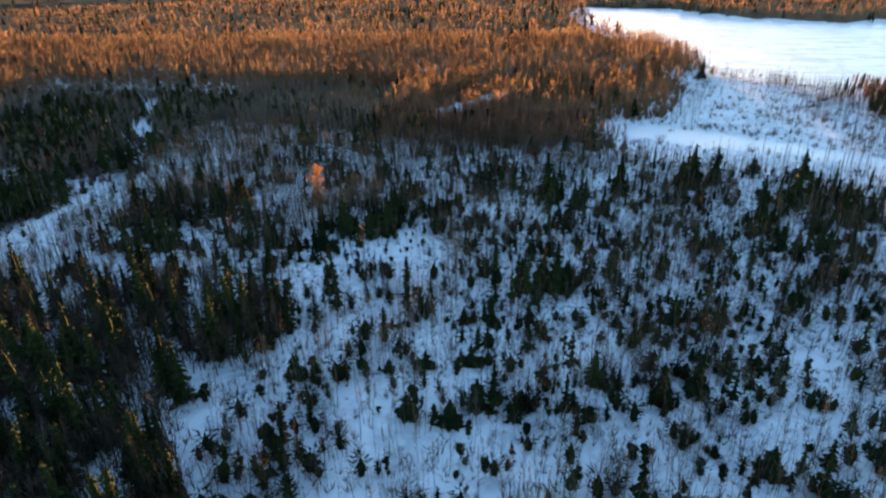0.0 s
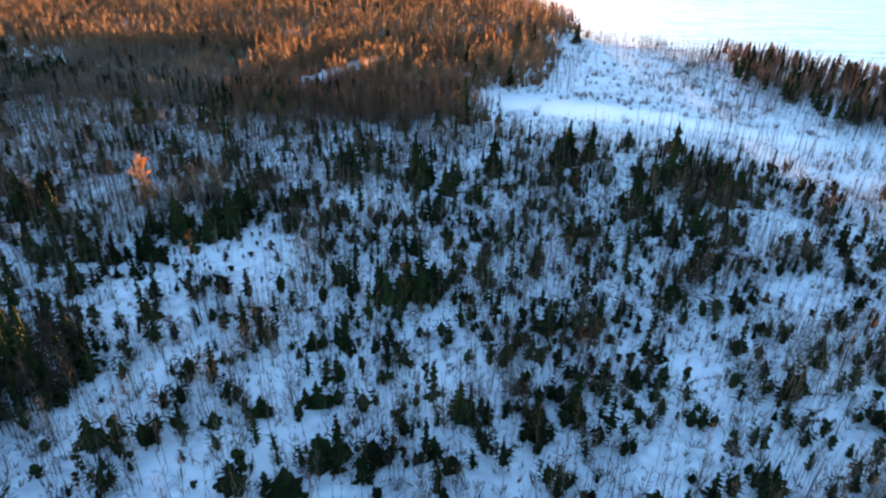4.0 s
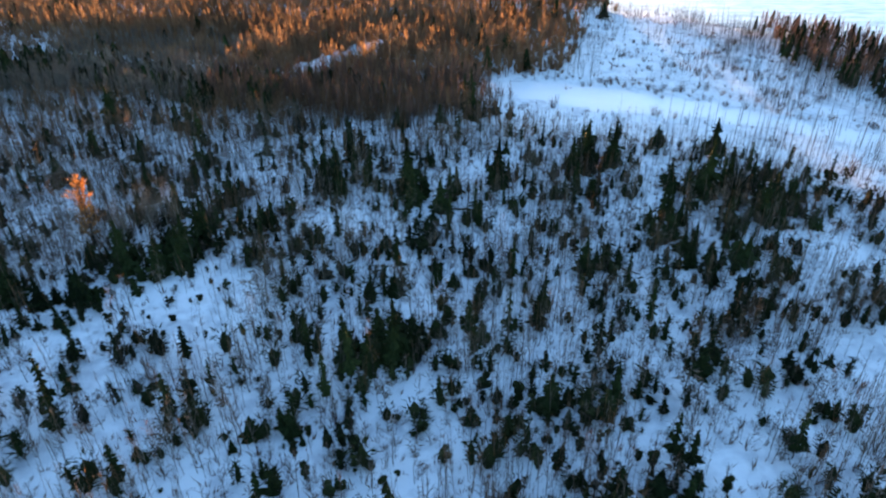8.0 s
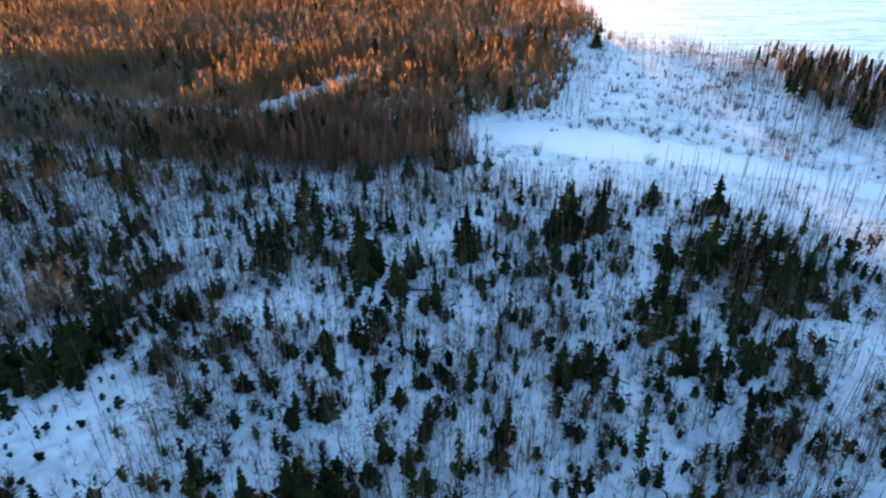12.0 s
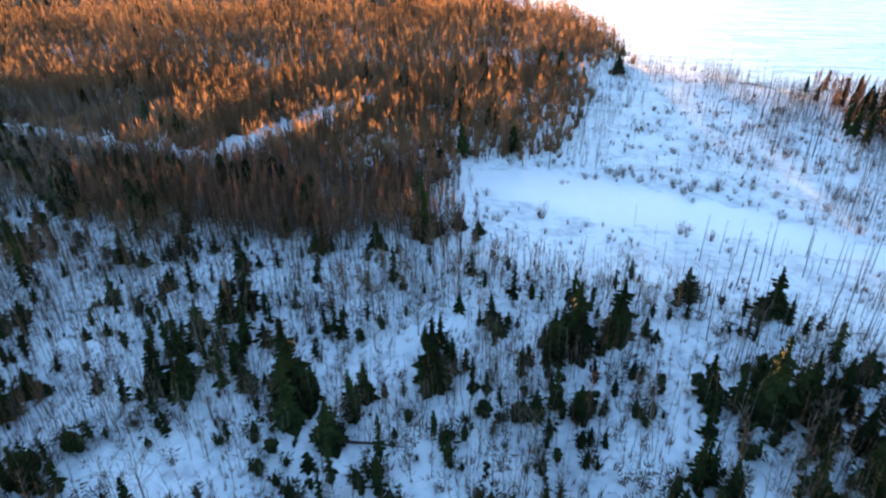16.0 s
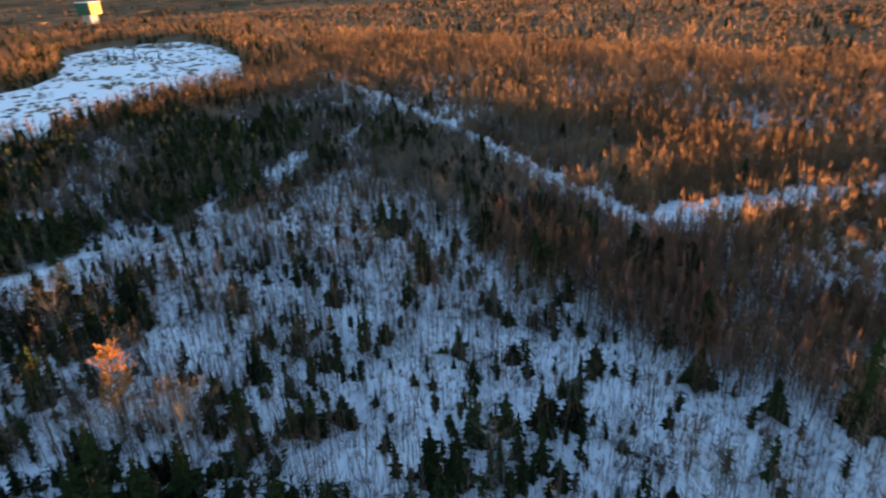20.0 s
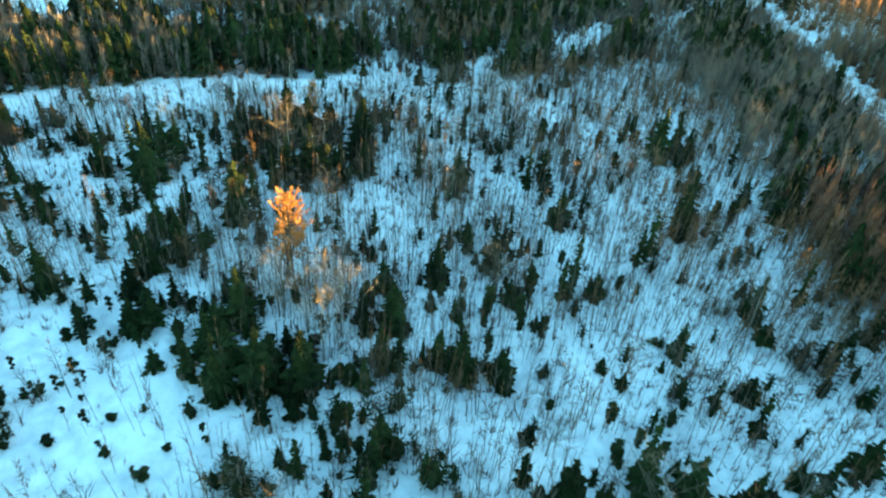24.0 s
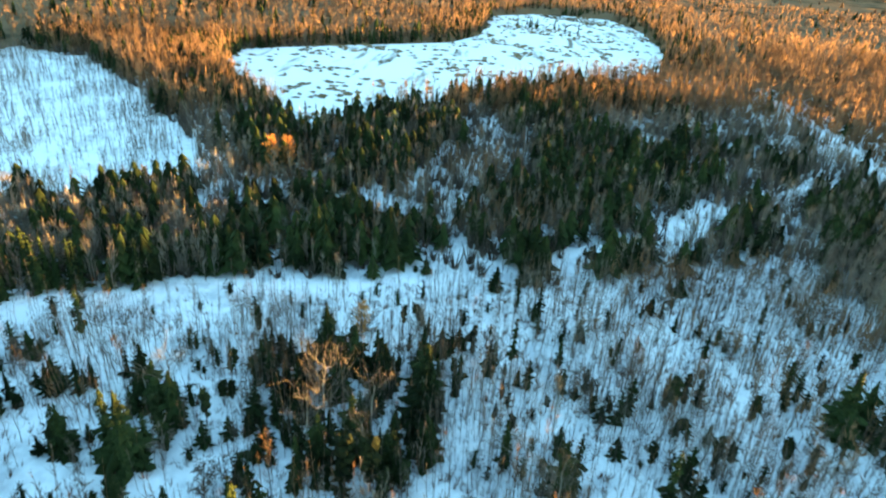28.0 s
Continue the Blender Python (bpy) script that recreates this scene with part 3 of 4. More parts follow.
CREEK_CLUMP = [(21, 49, 6), (23, 47, 5.5), (39, 51, 7), (42, 50, 7), (45, 53, 7), (38, 46, 6), (43, 46, 6), (22, 32, 5), (26, 31, 5.5), (30, 32, 5), (28, 58, 9), (31, 57, 10), (35, 58, 9), (37, 60, 9), (33, 61, 10), (39, 57, 8), (26, 60, 7), (24, 38, 5), (27, 40, 5.5), (30, 39, 5), (21, 40, 5.5), (18, 38, 5), (24, 43, 6), (29, 44, 6), (24, 35, 6), (28, 36, 7), (32, 36, 7), (34, 40, 7.5), (22, 46, 6.5), (31, 48, 8), (36, 48, 8.5), (38, 53, 9), (40, 60, 9), (43, 58, 9), (34, 53, 8)]
STANDS = [CREEK_CLUMP, GROVE, DARK_GROVE, LARCH_GROVE, CREEK_STAND, BANK_STAND, MID_STAND, NEAR_STAND, FIRST_STAND, TURN_STAND, WEST_STAND, ROAD_STAND, BACK_STAND, YOUNG_STAND]
ragged = [planted("ragged_spruce", *spruce(12 + k, 12, r, w, 7, f, 0.42), BARK, NEEDLE, "ragged dark spruce in a loose clump over snow", "spruce", "clumped spruces") for k, (r, w, f) in enumerate([(2.0, 16, 0.05), (1.6, 17, 0.1), (2.4, 16, 0.04)])]
slender = [planted("slender_spruce", *spruce(16 + k, 12, r, w, 7, f, 0.3), BARK, NEEDLE, "narrow dark spruce with short drooping boughs", "spruce", "slender spruces") for k, (r, w, f) in enumerate([(1.3, 19, 0.04), (1.5, 18, 0.08)])]
tall_pines = [planted("pine_tree", *pine(30 + k, 12, r, t, f), BARK, PINE, "tall irregular pine with dark tufted crown in snow", "pine", "tall pines") for k, (r, t, f) in enumerate([(2.3, 11, 0.2), (2.0, 10, 0.3), (2.7, 13, 0.12)])]
for rows in STANDS:
    fellows = []
    for x, y, h in rows:
        for _ in range(2 if h >= 5.5 else int(rng.random() < 0.5)):
            a, d = rng.uniform(0, 6.28), rng.uniform(1.1, 2.4)
            fellows.append((x + d * math.cos(a), y + d * math.sin(a), h * rng.uniform(0.5, 0.92)))
    wide = 1.2 if rows is GROVE else 1.03
    stand(spruces, rows, 12.0, wide)
    stand(ragged, fellows[::2], 12.0, wide)
    stand(slender, fellows[1::2], 12.0, wide)


def clear(x, y):
    """True where trees may stand."""
    chance = np.random.default_rng(9).random(np.shape(x))
    free = ~(inside(x, y, CREEK) | inside(x, y, LAKE) | inside(x, y, FIELD) | inside(x, y, MARSH))
    free &= (away(x, y, WEST_CUT) > np.where(x > -110, 4.3, np.where(x > -225, 3.2, 2.2)) + 0.5 * waves(x, y, 12, 33)) & (away(x, y, NORTH_CUT) > 5.4 + waves(x, y, 12, 34)) & ((away(x, y, OLD_ROAD) > np.where(y > 84, 3.4, 4.2) + np.where(y > 84, 0.7, 2.0) * waves(x, y, 16, 31)) | (chance > 0.85))
    free &= ~inside(x, y, CLEARING)
    for gx0, gy0, r in SNOW_GLADES:
        free &= (np.hypot(x - gx0, y - gy0) > r * (1 + 0.35 * waves(x, y, 8, 32))) | (chance > 0.82)
    return free


def scatter(count, box, weight, seed, gap=True):
    """Random spots in the box, kept by the weight from 0 to 1 where trees may stand."""
    g = np.random.default_rng(seed)
    x, y = g.uniform(box[0], box[1], count), g.uniform(box[2], box[3], count)
    keep = g.random(count) < weight(x, y)
    if gap:
        keep &= clear(x, y)
    return np.stack([x[keep], y[keep]], 1)


def soft(v, lo, hi):
    return np.clip((v - lo) / (hi - lo), 0, 1)


def near_ground(x, y):
    sway = 9 * waves(x, y, 26, 91)
    return (x > -118) & (x < 72 + sway) & (y < np.clip(90 - 0.36 * (x + 18), 90, 118) + 0.3 * sway) & ~((x < -56 + 0.55 * sway - 0.16 * (y + 25)) & (y < 10 + 0.7 * sway))


def thinning(x, y):
    """Falls from 1 to 0 at the outer edge of the young stand."""
    return soft(y + 14 * waves(x, y, 30, 92), -80, -35) * soft(-x + 10 * waves(x, y, 30, 93), -92, -62)


def fringe(x, y):
    """Falls towards the creek and the marsh, where the woods thin out."""
    return np.where((y > 126) & (y < 224) & (x > -45), 1 - 0.72 * soft(x - 0.42 * (y - 130) + 7 * waves(x, y, 16, 35), -28, 20), 1.0)


def clumps(count, box, lone, seed):
    """Spots in loose groups of one to six."""
    g = np.random.default_rng(seed)
    made = []
    while len(made) < count:
        cx, cy = g.uniform(box[0], box[1]), g.uniform(box[2], box[3])
        for _ in range(int(g.integers(1, 7)) if g.random() > lone else 1):
            made.append((cx + g.normal(0, 2.2), cy + g.normal(0, 2.2)))
    made = np.array(made)
    made = made[~((made[:, 0] > -62) & (made[:, 0] < -40) & (made[:, 1] > 20) & (made[:, 1] < 40))]
    made = made[clear(made[:, 0], made[:, 1]) & near_ground(made[:, 0], made[:, 1])]
    return made


# conifers in loose clumps between the named stands
for box, many, lo, hi, seed in (((-112, -30, 34, 124), 135, 4.2, 8.0, 301), ((-45, 60, -22, 82), 110, 3.0, 6.0, 302), ((-46, 36, -40, 10), 60, 2.5, 5.0, 303)):
    spots = clumps(many, box, 0.3, seed)
    stand(tall_pines + slender, [(x, y, h) for (x, y), h in zip(spots, rng.uniform(lo, hi, len(spots)))], 12.0, 0.86)

# young pines and small spruces over the open stand
pines = [planted("young_pine", *pine(20 + k, 5, r, t, f), BARK, PINE, "young bushy pine over patchy snow", "pine", "young pines") for k, (r, t, f) in enumerate([(1.2, 6, 0.12), (1.5, 7, 0.06), (1.0, 6, 0.2), (1.4, 7, 0.04)])]
spots = clumps(330, (-60, 58, -36, 62), 0.25, 51)[:300]
stand(pines, [(x, y, h) for (x, y), h in zip(spots, rng.uniform(1.8, 5.0, len(spots)))], 5.0)
spots = scatter(700, (-62, -40, 20, 40), lambda x, y: 0.06 + 0.25 * soft(waves(x, y, 8, 60), 0, 1), 78, False)[:60]
stand(pines, [(x, y, h) for (x, y), h in zip(spots, rng.uniform(1.2, 3.0, len(spots)))], 5.0)
slims = [planted("young_spruce", *spruce(24 + k, 5, r, w, 6, f, 0.45), BARK, NEEDLE, "slender ragged young spruce in patchy snow", "spruce", "young spruces") for k, (r, w, f) in enumerate([(0.85, 13, 0.1), (0.65, 14, 0.2), (1.0, 12, 0.05)])]
spots = scatter(4200, (-108, 56, -36, 112), lambda x, y: 0.1 + 0.3 * soft(waves(x, y, 15, 53), -0.2, 1), 56)
spots = spots[near_ground(spots[:, 0], spots[:, 1])][:300]
stand(slims, [(x, y, h) for (x, y), h in zip(spots, rng.uniform(2.5, 6.5, len(spots)))], 5.0)

# bare trees
bares = [planted("bare_aspen", *bare_tree(40 + k, 10, r, l, t, 1, lo, 0.016 if b is PALE else 0.011), b, w, "leafless grey-brown aspen with fine twigs", "aspen", "bare aspens") for k, (r, l, t, lo, b, w) in enumerate([(1.9, 13, 5, 0.4, BARK, TWIG), (4.0, 18, 9, 0.3, PALE, PALETWIG), (1.5, 12, 5, 0.45, BARK, TWIG), (4.6, 19, 9, 0.26, PALE, PALETWIG)])]
PALE_STAND = [(-84, 45, 7.5), (-88, 46.5, 8.5), (-87, 51, 8), (-99, 58, 7), (-92, 46, 8), (-95, 54, 7.5), (-82.5, 50, 7), (-103, 51, 6.5), (-54, 46, 8), (-55, 48, 10.5), (-57, 44, 8.5), (-50, 47, 8.5), (-53, 49, 9), (-62, 40, 6)]
stand(bares[1::2], PALE_STAND, 10.0)
spots = scatter(9000, (-114, 40, 24, 128), lambda x, y: 0.10 * near_ground(x, y) * (y > 24), 52)[:170]
stand(bares, [(x, y, h) for (x, y), h in zip(spots, rng.uniform(4, 8.5, len(spots)))], 10.0)

wands = [planted("bare_sapling", *bare_tree(44 + k, 5, 0.8, 9, 3, 1, 0.3, 0.009), BARK, TWIG, "thin leafless sapling standing in snow", "sapling", "bare saplings") for k in range(3)]
spots = scatter(5000, (-108, 56, -36, 112), lambda x, y: 0.2 + 0 * x, 57)
spots = spots[near_ground(spots[:, 0], spots[:, 1])][:290]
stand(wands, [(x, y, h) for (x, y), h in zip(spots, rng.uniform(3, 7, len(spots)))], 5.0)

g = np.random.default_rng(305)
rows = [(x + g.normal(0, 7), y + g.normal(0, 9), g.uniform(3.5, 7.5)) for x, y in np.linspace((-440, 172), (-395, 182), 16)] + [(x - abs(g.normal(0, 6)), y + g.normal(0, 4), g.uniform(4, 8)) for x, y in np.linspace((-190, 44), (-258, 172), 34)]
stand(slims, rows, 5.0)
larches = [planted("amber_larch", *larch(60), BARK, AMBER, "larch glowing amber in the last sunlight", "larch", "amber larches")]
# The last spot's amber crown paints low sunlight onto the aspen standing there.
stand(larches, [(-62, 45.2, 10.6), (-162, 37, 9.8), (-163.5, 40, 9.0), (-103, 51, 6.5)], 12.0)

rows = [(x + rng.normal(0, 3), y + rng.normal(0, 4), rng.uniform(6, 10)) for x, y in np.linspace((58, 228), (84, 209), 18)]
stand(bares[::2], rows, 10.0)


def log(seed, length=6.0):
    """A fallen trunk with a few broken stubs, lying along x."""
    g = np.random.default_rng(seed)
    made = [stick((-length / 2, 0, 0.16), (0, 0.1, 0.2), 0.16, 0.12, 7), stick((0, 0.1, 0.2), (length / 2, 0, 0.14), 0.12, 0.05, 7)]
    for _ in range(9):
        x, a = g.uniform(-0.3, 0.5) * length, g.uniform(0.2, 2.9)
        q = g.uniform(0.3, 0.9)
        made.append(stick((x, 0.05, 0.2), (x + 0.3 * q, math.cos(a) * q, 0.2 + math.sin(a) * q), 0.03, 0.01, 4))
    return join(made)


for k, (x, y, turn_by) in enumerate(FALLEN):
    ob = tagged(new("fallen_log", make_mesh("fallen_log", *log(88 + k, 5.0 + 0.8 * k), BARK)), "dark fallen trunk lying on snow among saplings", "log", "fallen logs")
    ob.matrix_basis = pose(x, y, float(ground_z(x, y)), 0, 0, turn_by)

# brush and dead stems of the marsh
shrubs = []
for k, (h, s, c) in enumerate([(2.1, 1.5, 24), (1.5, 1.3, 20), (3.8, 2.2, 34)]):
    ob = tagged(new("willow_bush", make_mesh("willow_bush", *bush(70 + k, h, s, c), SHRUB)), "leafless reddish willow bush in marsh snow", "bush", "willow bushes")
    shrubs.append(ob)
g = np.random.default_rng(77)
bank = np.array([(x + g.normal(0, 1.6), y + g.normal(0, 1.6)) for (ax, ay), (bx, by) in zip(CREEK_NORTH[1:], CREEK_NORTH[2:]) for x, y in np.linspace((ax, ay), (bx, by), 12)])
BUSH_GROUPS = [(25, 124), (32, 123), (38, 121), (43, 116), (51, 115), (51, 166), (57, 164), (61, 148), (72, 152), (59, 129), (69, 135), (57, 108), (69, 112), (70, 103), (6, 104), (24, 97), (37, 96), (89, 143), (44, 148), (94, 177), (53, 140), (75, 143), (79, 125), (95, 126), (67, 160), (43, 136), (82, 163), (69, 124)]
groups = [(x + g.normal(0, 2.6), y + g.normal(0, 2.0)) for x, y in BUSH_GROUPS for _ in range(int(g.integers(3, 8)))]
spots = np.concatenate([[(15, 104), (36, 98), (49, 116)], groups, bank[::2] + (1.5, 3.0), scatter(400, (0, 125, 60, 215), lambda x, y: 0.3 * inside(x, y, MARSH) * ~inside(x, y, CREEK), 53, False)])[:290]
for k, (x, y) in enumerate(spots):
    src = shrubs[2] if k < 3 else shrubs[int(rng.integers(2))]
    s = rng.uniform(0.75, 1.0) if k < 3 else rng.uniform(0.5, 1.15)
    m = pose(x, y, float(ground_z(x, y)), 0, 0, rng.uniform(0, 360)) @ Matrix.Diagonal((s, s, s, 1))
    if src not in used:
        used.add(src)
        src.matrix_basis = m
    else:
        copy_thing(src, m)
snags = []
for k in range(3):
    snags.append(tagged(new("dead_stem", make_mesh("dead_stem", *snag(80 + k), BARK)), "thin dead grey-brown stem standing in snow", "dead tree", "dead stems"))
spots = np.concatenate([scatter(900, (28, 72, 62, 92), lambda x, y: 0.12 + 0 * x, 54, False), scatter(2600, (40, 125, 60, 215), lambda x, y: 0.34 * soft(x, 52, 95) * (inside(x, y, MARSH) & ~inside(x, y, CREEK)), 55, False)])[:280]
stand(snags, [(x, y, h) for (x, y), h in zip(spots, rng.uniform(4, 10, len(spots)))], 9.0)


# ---- brush and woods too many to count ----
def woods(name, template, mat, spots, low, high, base, seed, label, category, slim=1.0):
    g = np.random.default_rng(seed)
    h = g.uniform(low, high, len(spots)) / base
    places = np.column_stack([spots, ground_z(spots[:, 0], spots[:, 1])])
    v, t = tiled(template, places, g.uniform(0, 6.28, len(spots)), h ** 0.7 * g.uniform(0.8, 1.25, len(spots)) * slim, h)
    return tagged(new(name, make_mesh(name, v, t, mat)), label, category, kind="stuff")


def sapling(seed, height=5.0, twigs=9):
    g = np.random.default_rng(seed)
    top = np.array((*g.normal(0, 0.12, 2), height))
    made = [stick((0, 0, -0.2), top, 0.030, 0.009, 3)]
    for _ in range(twigs):
        f, a = g.uniform(0.3, 0.95), g.uniform(0, 6.28)
        q = 0.95 * (1.15 - f) * g.uniform(0.6, 1.2)
        s = top * f
        e = s + (math.cos(a) * q, math.sin(a) * q, q * g.uniform(0.8, 1.5))
        w = np.cross(e - s, (0.2, 0.3, 1.0))
        w *= 0.030 / np.linalg.norm(w)
        made.append((np.array([s - w, s + w, e]), np.array([[0, 1, 2]])))
    return join(made)


def crown_tree(seed, height=10.0, reach=1.7, bits=44, wide=0.05, low=0.3, stem=True):
    """A bare tree seen from afar: stem and a haze of upswept twig bundles."""
    g = np.random.default_rng(seed)
    made = [stick((0, 0, -0.3), (0, 0, height), 0.010 * height, 0.015, 3)] if stem else []
    for _ in range(bits):
        f, a = g.uniform(low, 0.86), g.uniform(0, 6.28)
        q = reach * (1.1 - 0.75 * f) * g.uniform(0.1, 0.85)
        s = np.array((math.cos(a) * q * 0.45, math.sin(a) * q * 0.45, f * height))
        e = s + np.array((math.cos(a), math.sin(a), 0)) * q * 0.55 + (*g.normal(0, 0.12, 2), height * g.uniform(0.09, 0.22))
        w = np.cross(e - s, g.normal(size=3))
        w *= wide / (np.linalg.norm(w) + 1e-9)
        made.append((np.array([s - w, s + w, e]), np.array([[0, 1, 2]])))
    return join(made)


def far_spruce(seed, height=11.0, reach=2.0, tiers=5, sides=7):
    g = np.random.default_rng(seed)
    made = [stick((0, 0, -0.3), (0, 0, height), 0.12, 0.02, 3)]
    for k in range(tiers):
        lo, hi = 0.1 + 0.82 * k / tiers, 0.1 + 0.82 * (k + 1.5) / tiers
        for a in np.arange(sides) * 6.283 / sides + g.uniform(0, 6):
            q = reach * (1 - lo) * g.uniform(0.6, 1.25) + 0.15
            tip = np.array((math.cos(a) * q, math.sin(a) * q, lo * height + g.normal(0, 0.25)))
            s = np.array((-math.sin(a), math.cos(a), 0)) * q * 0.42
            mid = tip * (0.5, 0.5, 0) + (0, 0, tip[2] * 0.55 + 0.45 * min(hi, 1) * height)
            made.append((np.array([(0, 0, min(hi, 1.0) * height), mid - s, mid + s, tip]), np.array([[0, 1, 2], [1, 3, 2], [0, 2, 3], [0, 3, 1]])))
    return join(made)


def tuft(seed, blades=8, height=0.7, spread=0.45, wide=0.035):
    g = np.random.default_rng(seed)
    made = []
    for _ in range(blades):
        a = g.uniform(0, 6.28)
        e = np.array((math.cos(a) * spread * g.random(), math.sin(a) * spread * g.random(), height * g.uniform(0.6, 1.1)))
        w = np.array((-math.sin(a), math.cos(a), 0)) * wide
        s = e * (0.2, 0.2, 0) - (0, 0, 0.1)
        made.append((np.array([s - w, s + w, e]), np.array([[0, 1, 2]])))
    return join(made)


spots = scatter(9000, (-300, -148, -90, 25), lambda x, y: inside(x, y, CLEARING) * (0.25 + 0.7 * soft(waves(x, y, 12, 39), -0.4, 0.8)), 77, False)
woods("clearing_saplings", crown_tree(225, 4, 0.9, 16, 0.045, 0.08), GREYTWIG, spots, 1.8, 4.6, 4.0, 226, "thin grey saplings over a snowy clearing", "saplings")
open_marsh = lambda x, y: inside(x, y, MARSH) & ~inside(x, y, CREEK)
spots = scatter(10000, (0, 125, 55, 220), lambda x, y: open_marsh(x, y) * (0.06 + 0.9 * soft(waves(x, y, 9, 47) + 0.55 * soft(x, 65, 95), 0.6, 1.2)), 68, False)
woods("marsh_brush", tuft(210, 14, 1.3, 0.8, 0.04), SHRUB, spots, 0.3, 1.3, 1.3, 211, "low reddish brush dotting the snowy marsh", "brush")
spots = scatter(15000, (22, 125, 55, 220), lambda x, y: open_marsh(x, y) * (0.03 + 0.9 * soft(waves(x, y, 14, 48) + (x - 62) / 20, 0.3, 1.6)), 69, False)
spots = np.concatenate([spots, scatter(5000, (20, 75, 125, 224), lambda x, y: open_marsh(x, y) * 0.5 * soft(11 - away(x, y, MARSH[:6]) + 4 * waves(x, y, 12, 36), 0, 11), 89, False)])
woods("marsh_saplings", sapling(212, 5, 12), BARK, spots, 2.0, 6.0, 5.0, 213, "thin bare saplings scattered over the marsh", "saplings")
spots = scatter(9000, (-520, -185, 10, 255), lambda x, y: inside(x, y, FIELD) * (0.08 + 0.45 * (waves(x, y, 30, 49) > 0.3)), 70, False)
row_tuft = tuft(214, 12, 0.7, 0.5, 0.16)
row_tuft = (row_tuft[0] * (5.0, 1.0, 1.0), row_tuft[1])
g = np.random.default_rng(7)
v, t = tiled(row_tuft, np.column_stack([spots, np.full(len(spots), 0.9)]), g.normal(1.30, 0.25, len(spots)), g.uniform(0.4, 1.4, len(spots)), g.uniform(0.5, 1.4, len(spots)))
hedge = np.array([(x + k * 9 + g.normal(0, 0.8), y - k * 8 + g.normal(0, 0.8)) for k in (0, 1) for x, y in np.linspace((-506, 212), (-448, 248), 120)])
tagged(new("field_tufts", make_mesh("field_tufts", v, t, STRAW)), "rows of dead grass tufts in field snow", "grass", kind="stuff")

spots = scatter(60000, (-118, 90, -70, 132), lambda x, y: near_ground(x, y) * thinning(x, y) * (0.06 + 0.74 * soft(waves(x, y, 13, 43) + 0.5 * waves(x, y, 4, 41), -0.6, 1.1)), 61)
for k in range(3):
    woods("saplings", sapling(90 + k), (TWIG, GREYTWIG, GREYTWIG)[k], spots[k::3], 1.8, 6.5, 5.0, 100 + k, "thicket of thin leafless saplings over patchy snow", "saplings")

spots = scatter(6000, (-117, -36, 34, 124), lambda x, y: near_ground(x, y) * (np.hypot(x + 90, y - 49) > 11) * (0.05 + 0.85 * soft(waves(x, y, 14, 98) + 0.4 * waves(x, y, 5, 99), 0.0, 1.1)), 82)
extra = scatter(1700, (-92, -46, 36, 82), lambda x, y: 0.25 + 0.6 * soft(waves(x, y, 9, 86), -0.4, 0.8), 87)
woods("saplings", sapling(97, 6, 12), BARK, extra, 3.0, 6.5, 6.0, 108, "dark thin leafless saplings over patchy snow", "saplings")
for k in range(2):
    woods("saplings", sapling(94 + k, 6, 12), (TWIG, GREYTWIG)[k], spots[k::2], 3.2, 7.4, 6.0, 104 + k, "tall thin leafless saplings over patchy snow", "saplings")


def shrublet(seed, height=2.4, reach=0.7, blades=60, round_top=True, heart=0.8):
    """A low ragged conifer: a cloud of short needle bundles round a thin stem."""
    g = np.random.default_rng(seed)
    made = [stick((0, 0, -0.2), (0, 0, height), 0.035, 0.012, 3)]
    wide, mid = reach * heart * g.uniform(0.45, 0.6), height * (0.5 if round_top else 0.3)
    made += [stick((0, 0, 0.08 * height), (0.05, 0, mid), wide * 0.7, wide, 5), stick((0.05, 0, mid), (0, 0, 0.9 * height), wide, 0.03, 5)]
    for k in range(blades):
        f, a = (0.1 if round_top else 0.04) + 0.86 * (k + g.random()) / blades, g.uniform(0, 6.28)
        shape = math.sin(math.pi * min(1.0, 0.3 + 0.75 * (1 - f))) if round_top else 1.05 - f
        q = reach * (0.12 + 0.88 * shape) * g.uniform(0.2, 1.0) ** 0.5
        s = np.array((math.cos(a) * q * 0.75, math.sin(a) * q * 0.75, f * height))
        e = s + np.array((math.cos(a), math.sin(a), 0.25)) * g.uniform(0.25, 0.5) + g.normal(0, 0.13, 3)
        w = np.cross(e - s, g.normal(size=3))
        w *= g.uniform(0.05, 0.09) / (np.linalg.norm(w) + 1e-9)
        made.append((np.array([s - w, s + w, e]), np.array([[0, 1, 2]])))
    return join(made)


spots = scatter(13500, (-118, 90, -70, 132), lambda x, y: near_ground(x, y) * thinning(x, y) * (0.10 + 0.45 * soft(waves(x, y, 10, 46), 0.0, 1.0)), 66)
for k in range(4):
    woods("small_conifers", shrublet(190 + k, 2.4, (0.55, 0.7, 0.75, 0.5)[k], (56, 62, 60, 56)[k], k % 3 > 0, (0.8, 0.8, 0.1, 0.8)[k]), (NEEDLE, PINE, GREYTWIG, NEEDLE)[k], spots[k::4], 0.6, 3.4, 2.4, 194 + k, "low bushy conifers and scrub poking from snow", "seedlings")
spots = scatter(6400, (-58, 56, -44, 58), lambda x, y: 0.07 + 0.5 * soft(waves(x, y, 8, 59), 0.35, 1.1), 76)
for k in range(2):
    woods("scrub_pines", shrublet(230 + k, 2.2, (0.85, 1.1)[k], 80), PINE, spots[k::2], 0.8, 3.2, 2.2, 232 + k, "bushy dark pine scrub in patchy snow", "scrub")
woods("field_hedge", shrublet(199, 2.4, 1.6, 40), GREYTWIG, hedge, 1.2, 2.6, 2.4, 198, "dark low hedge rows at the far end of the snow field", "hedge")
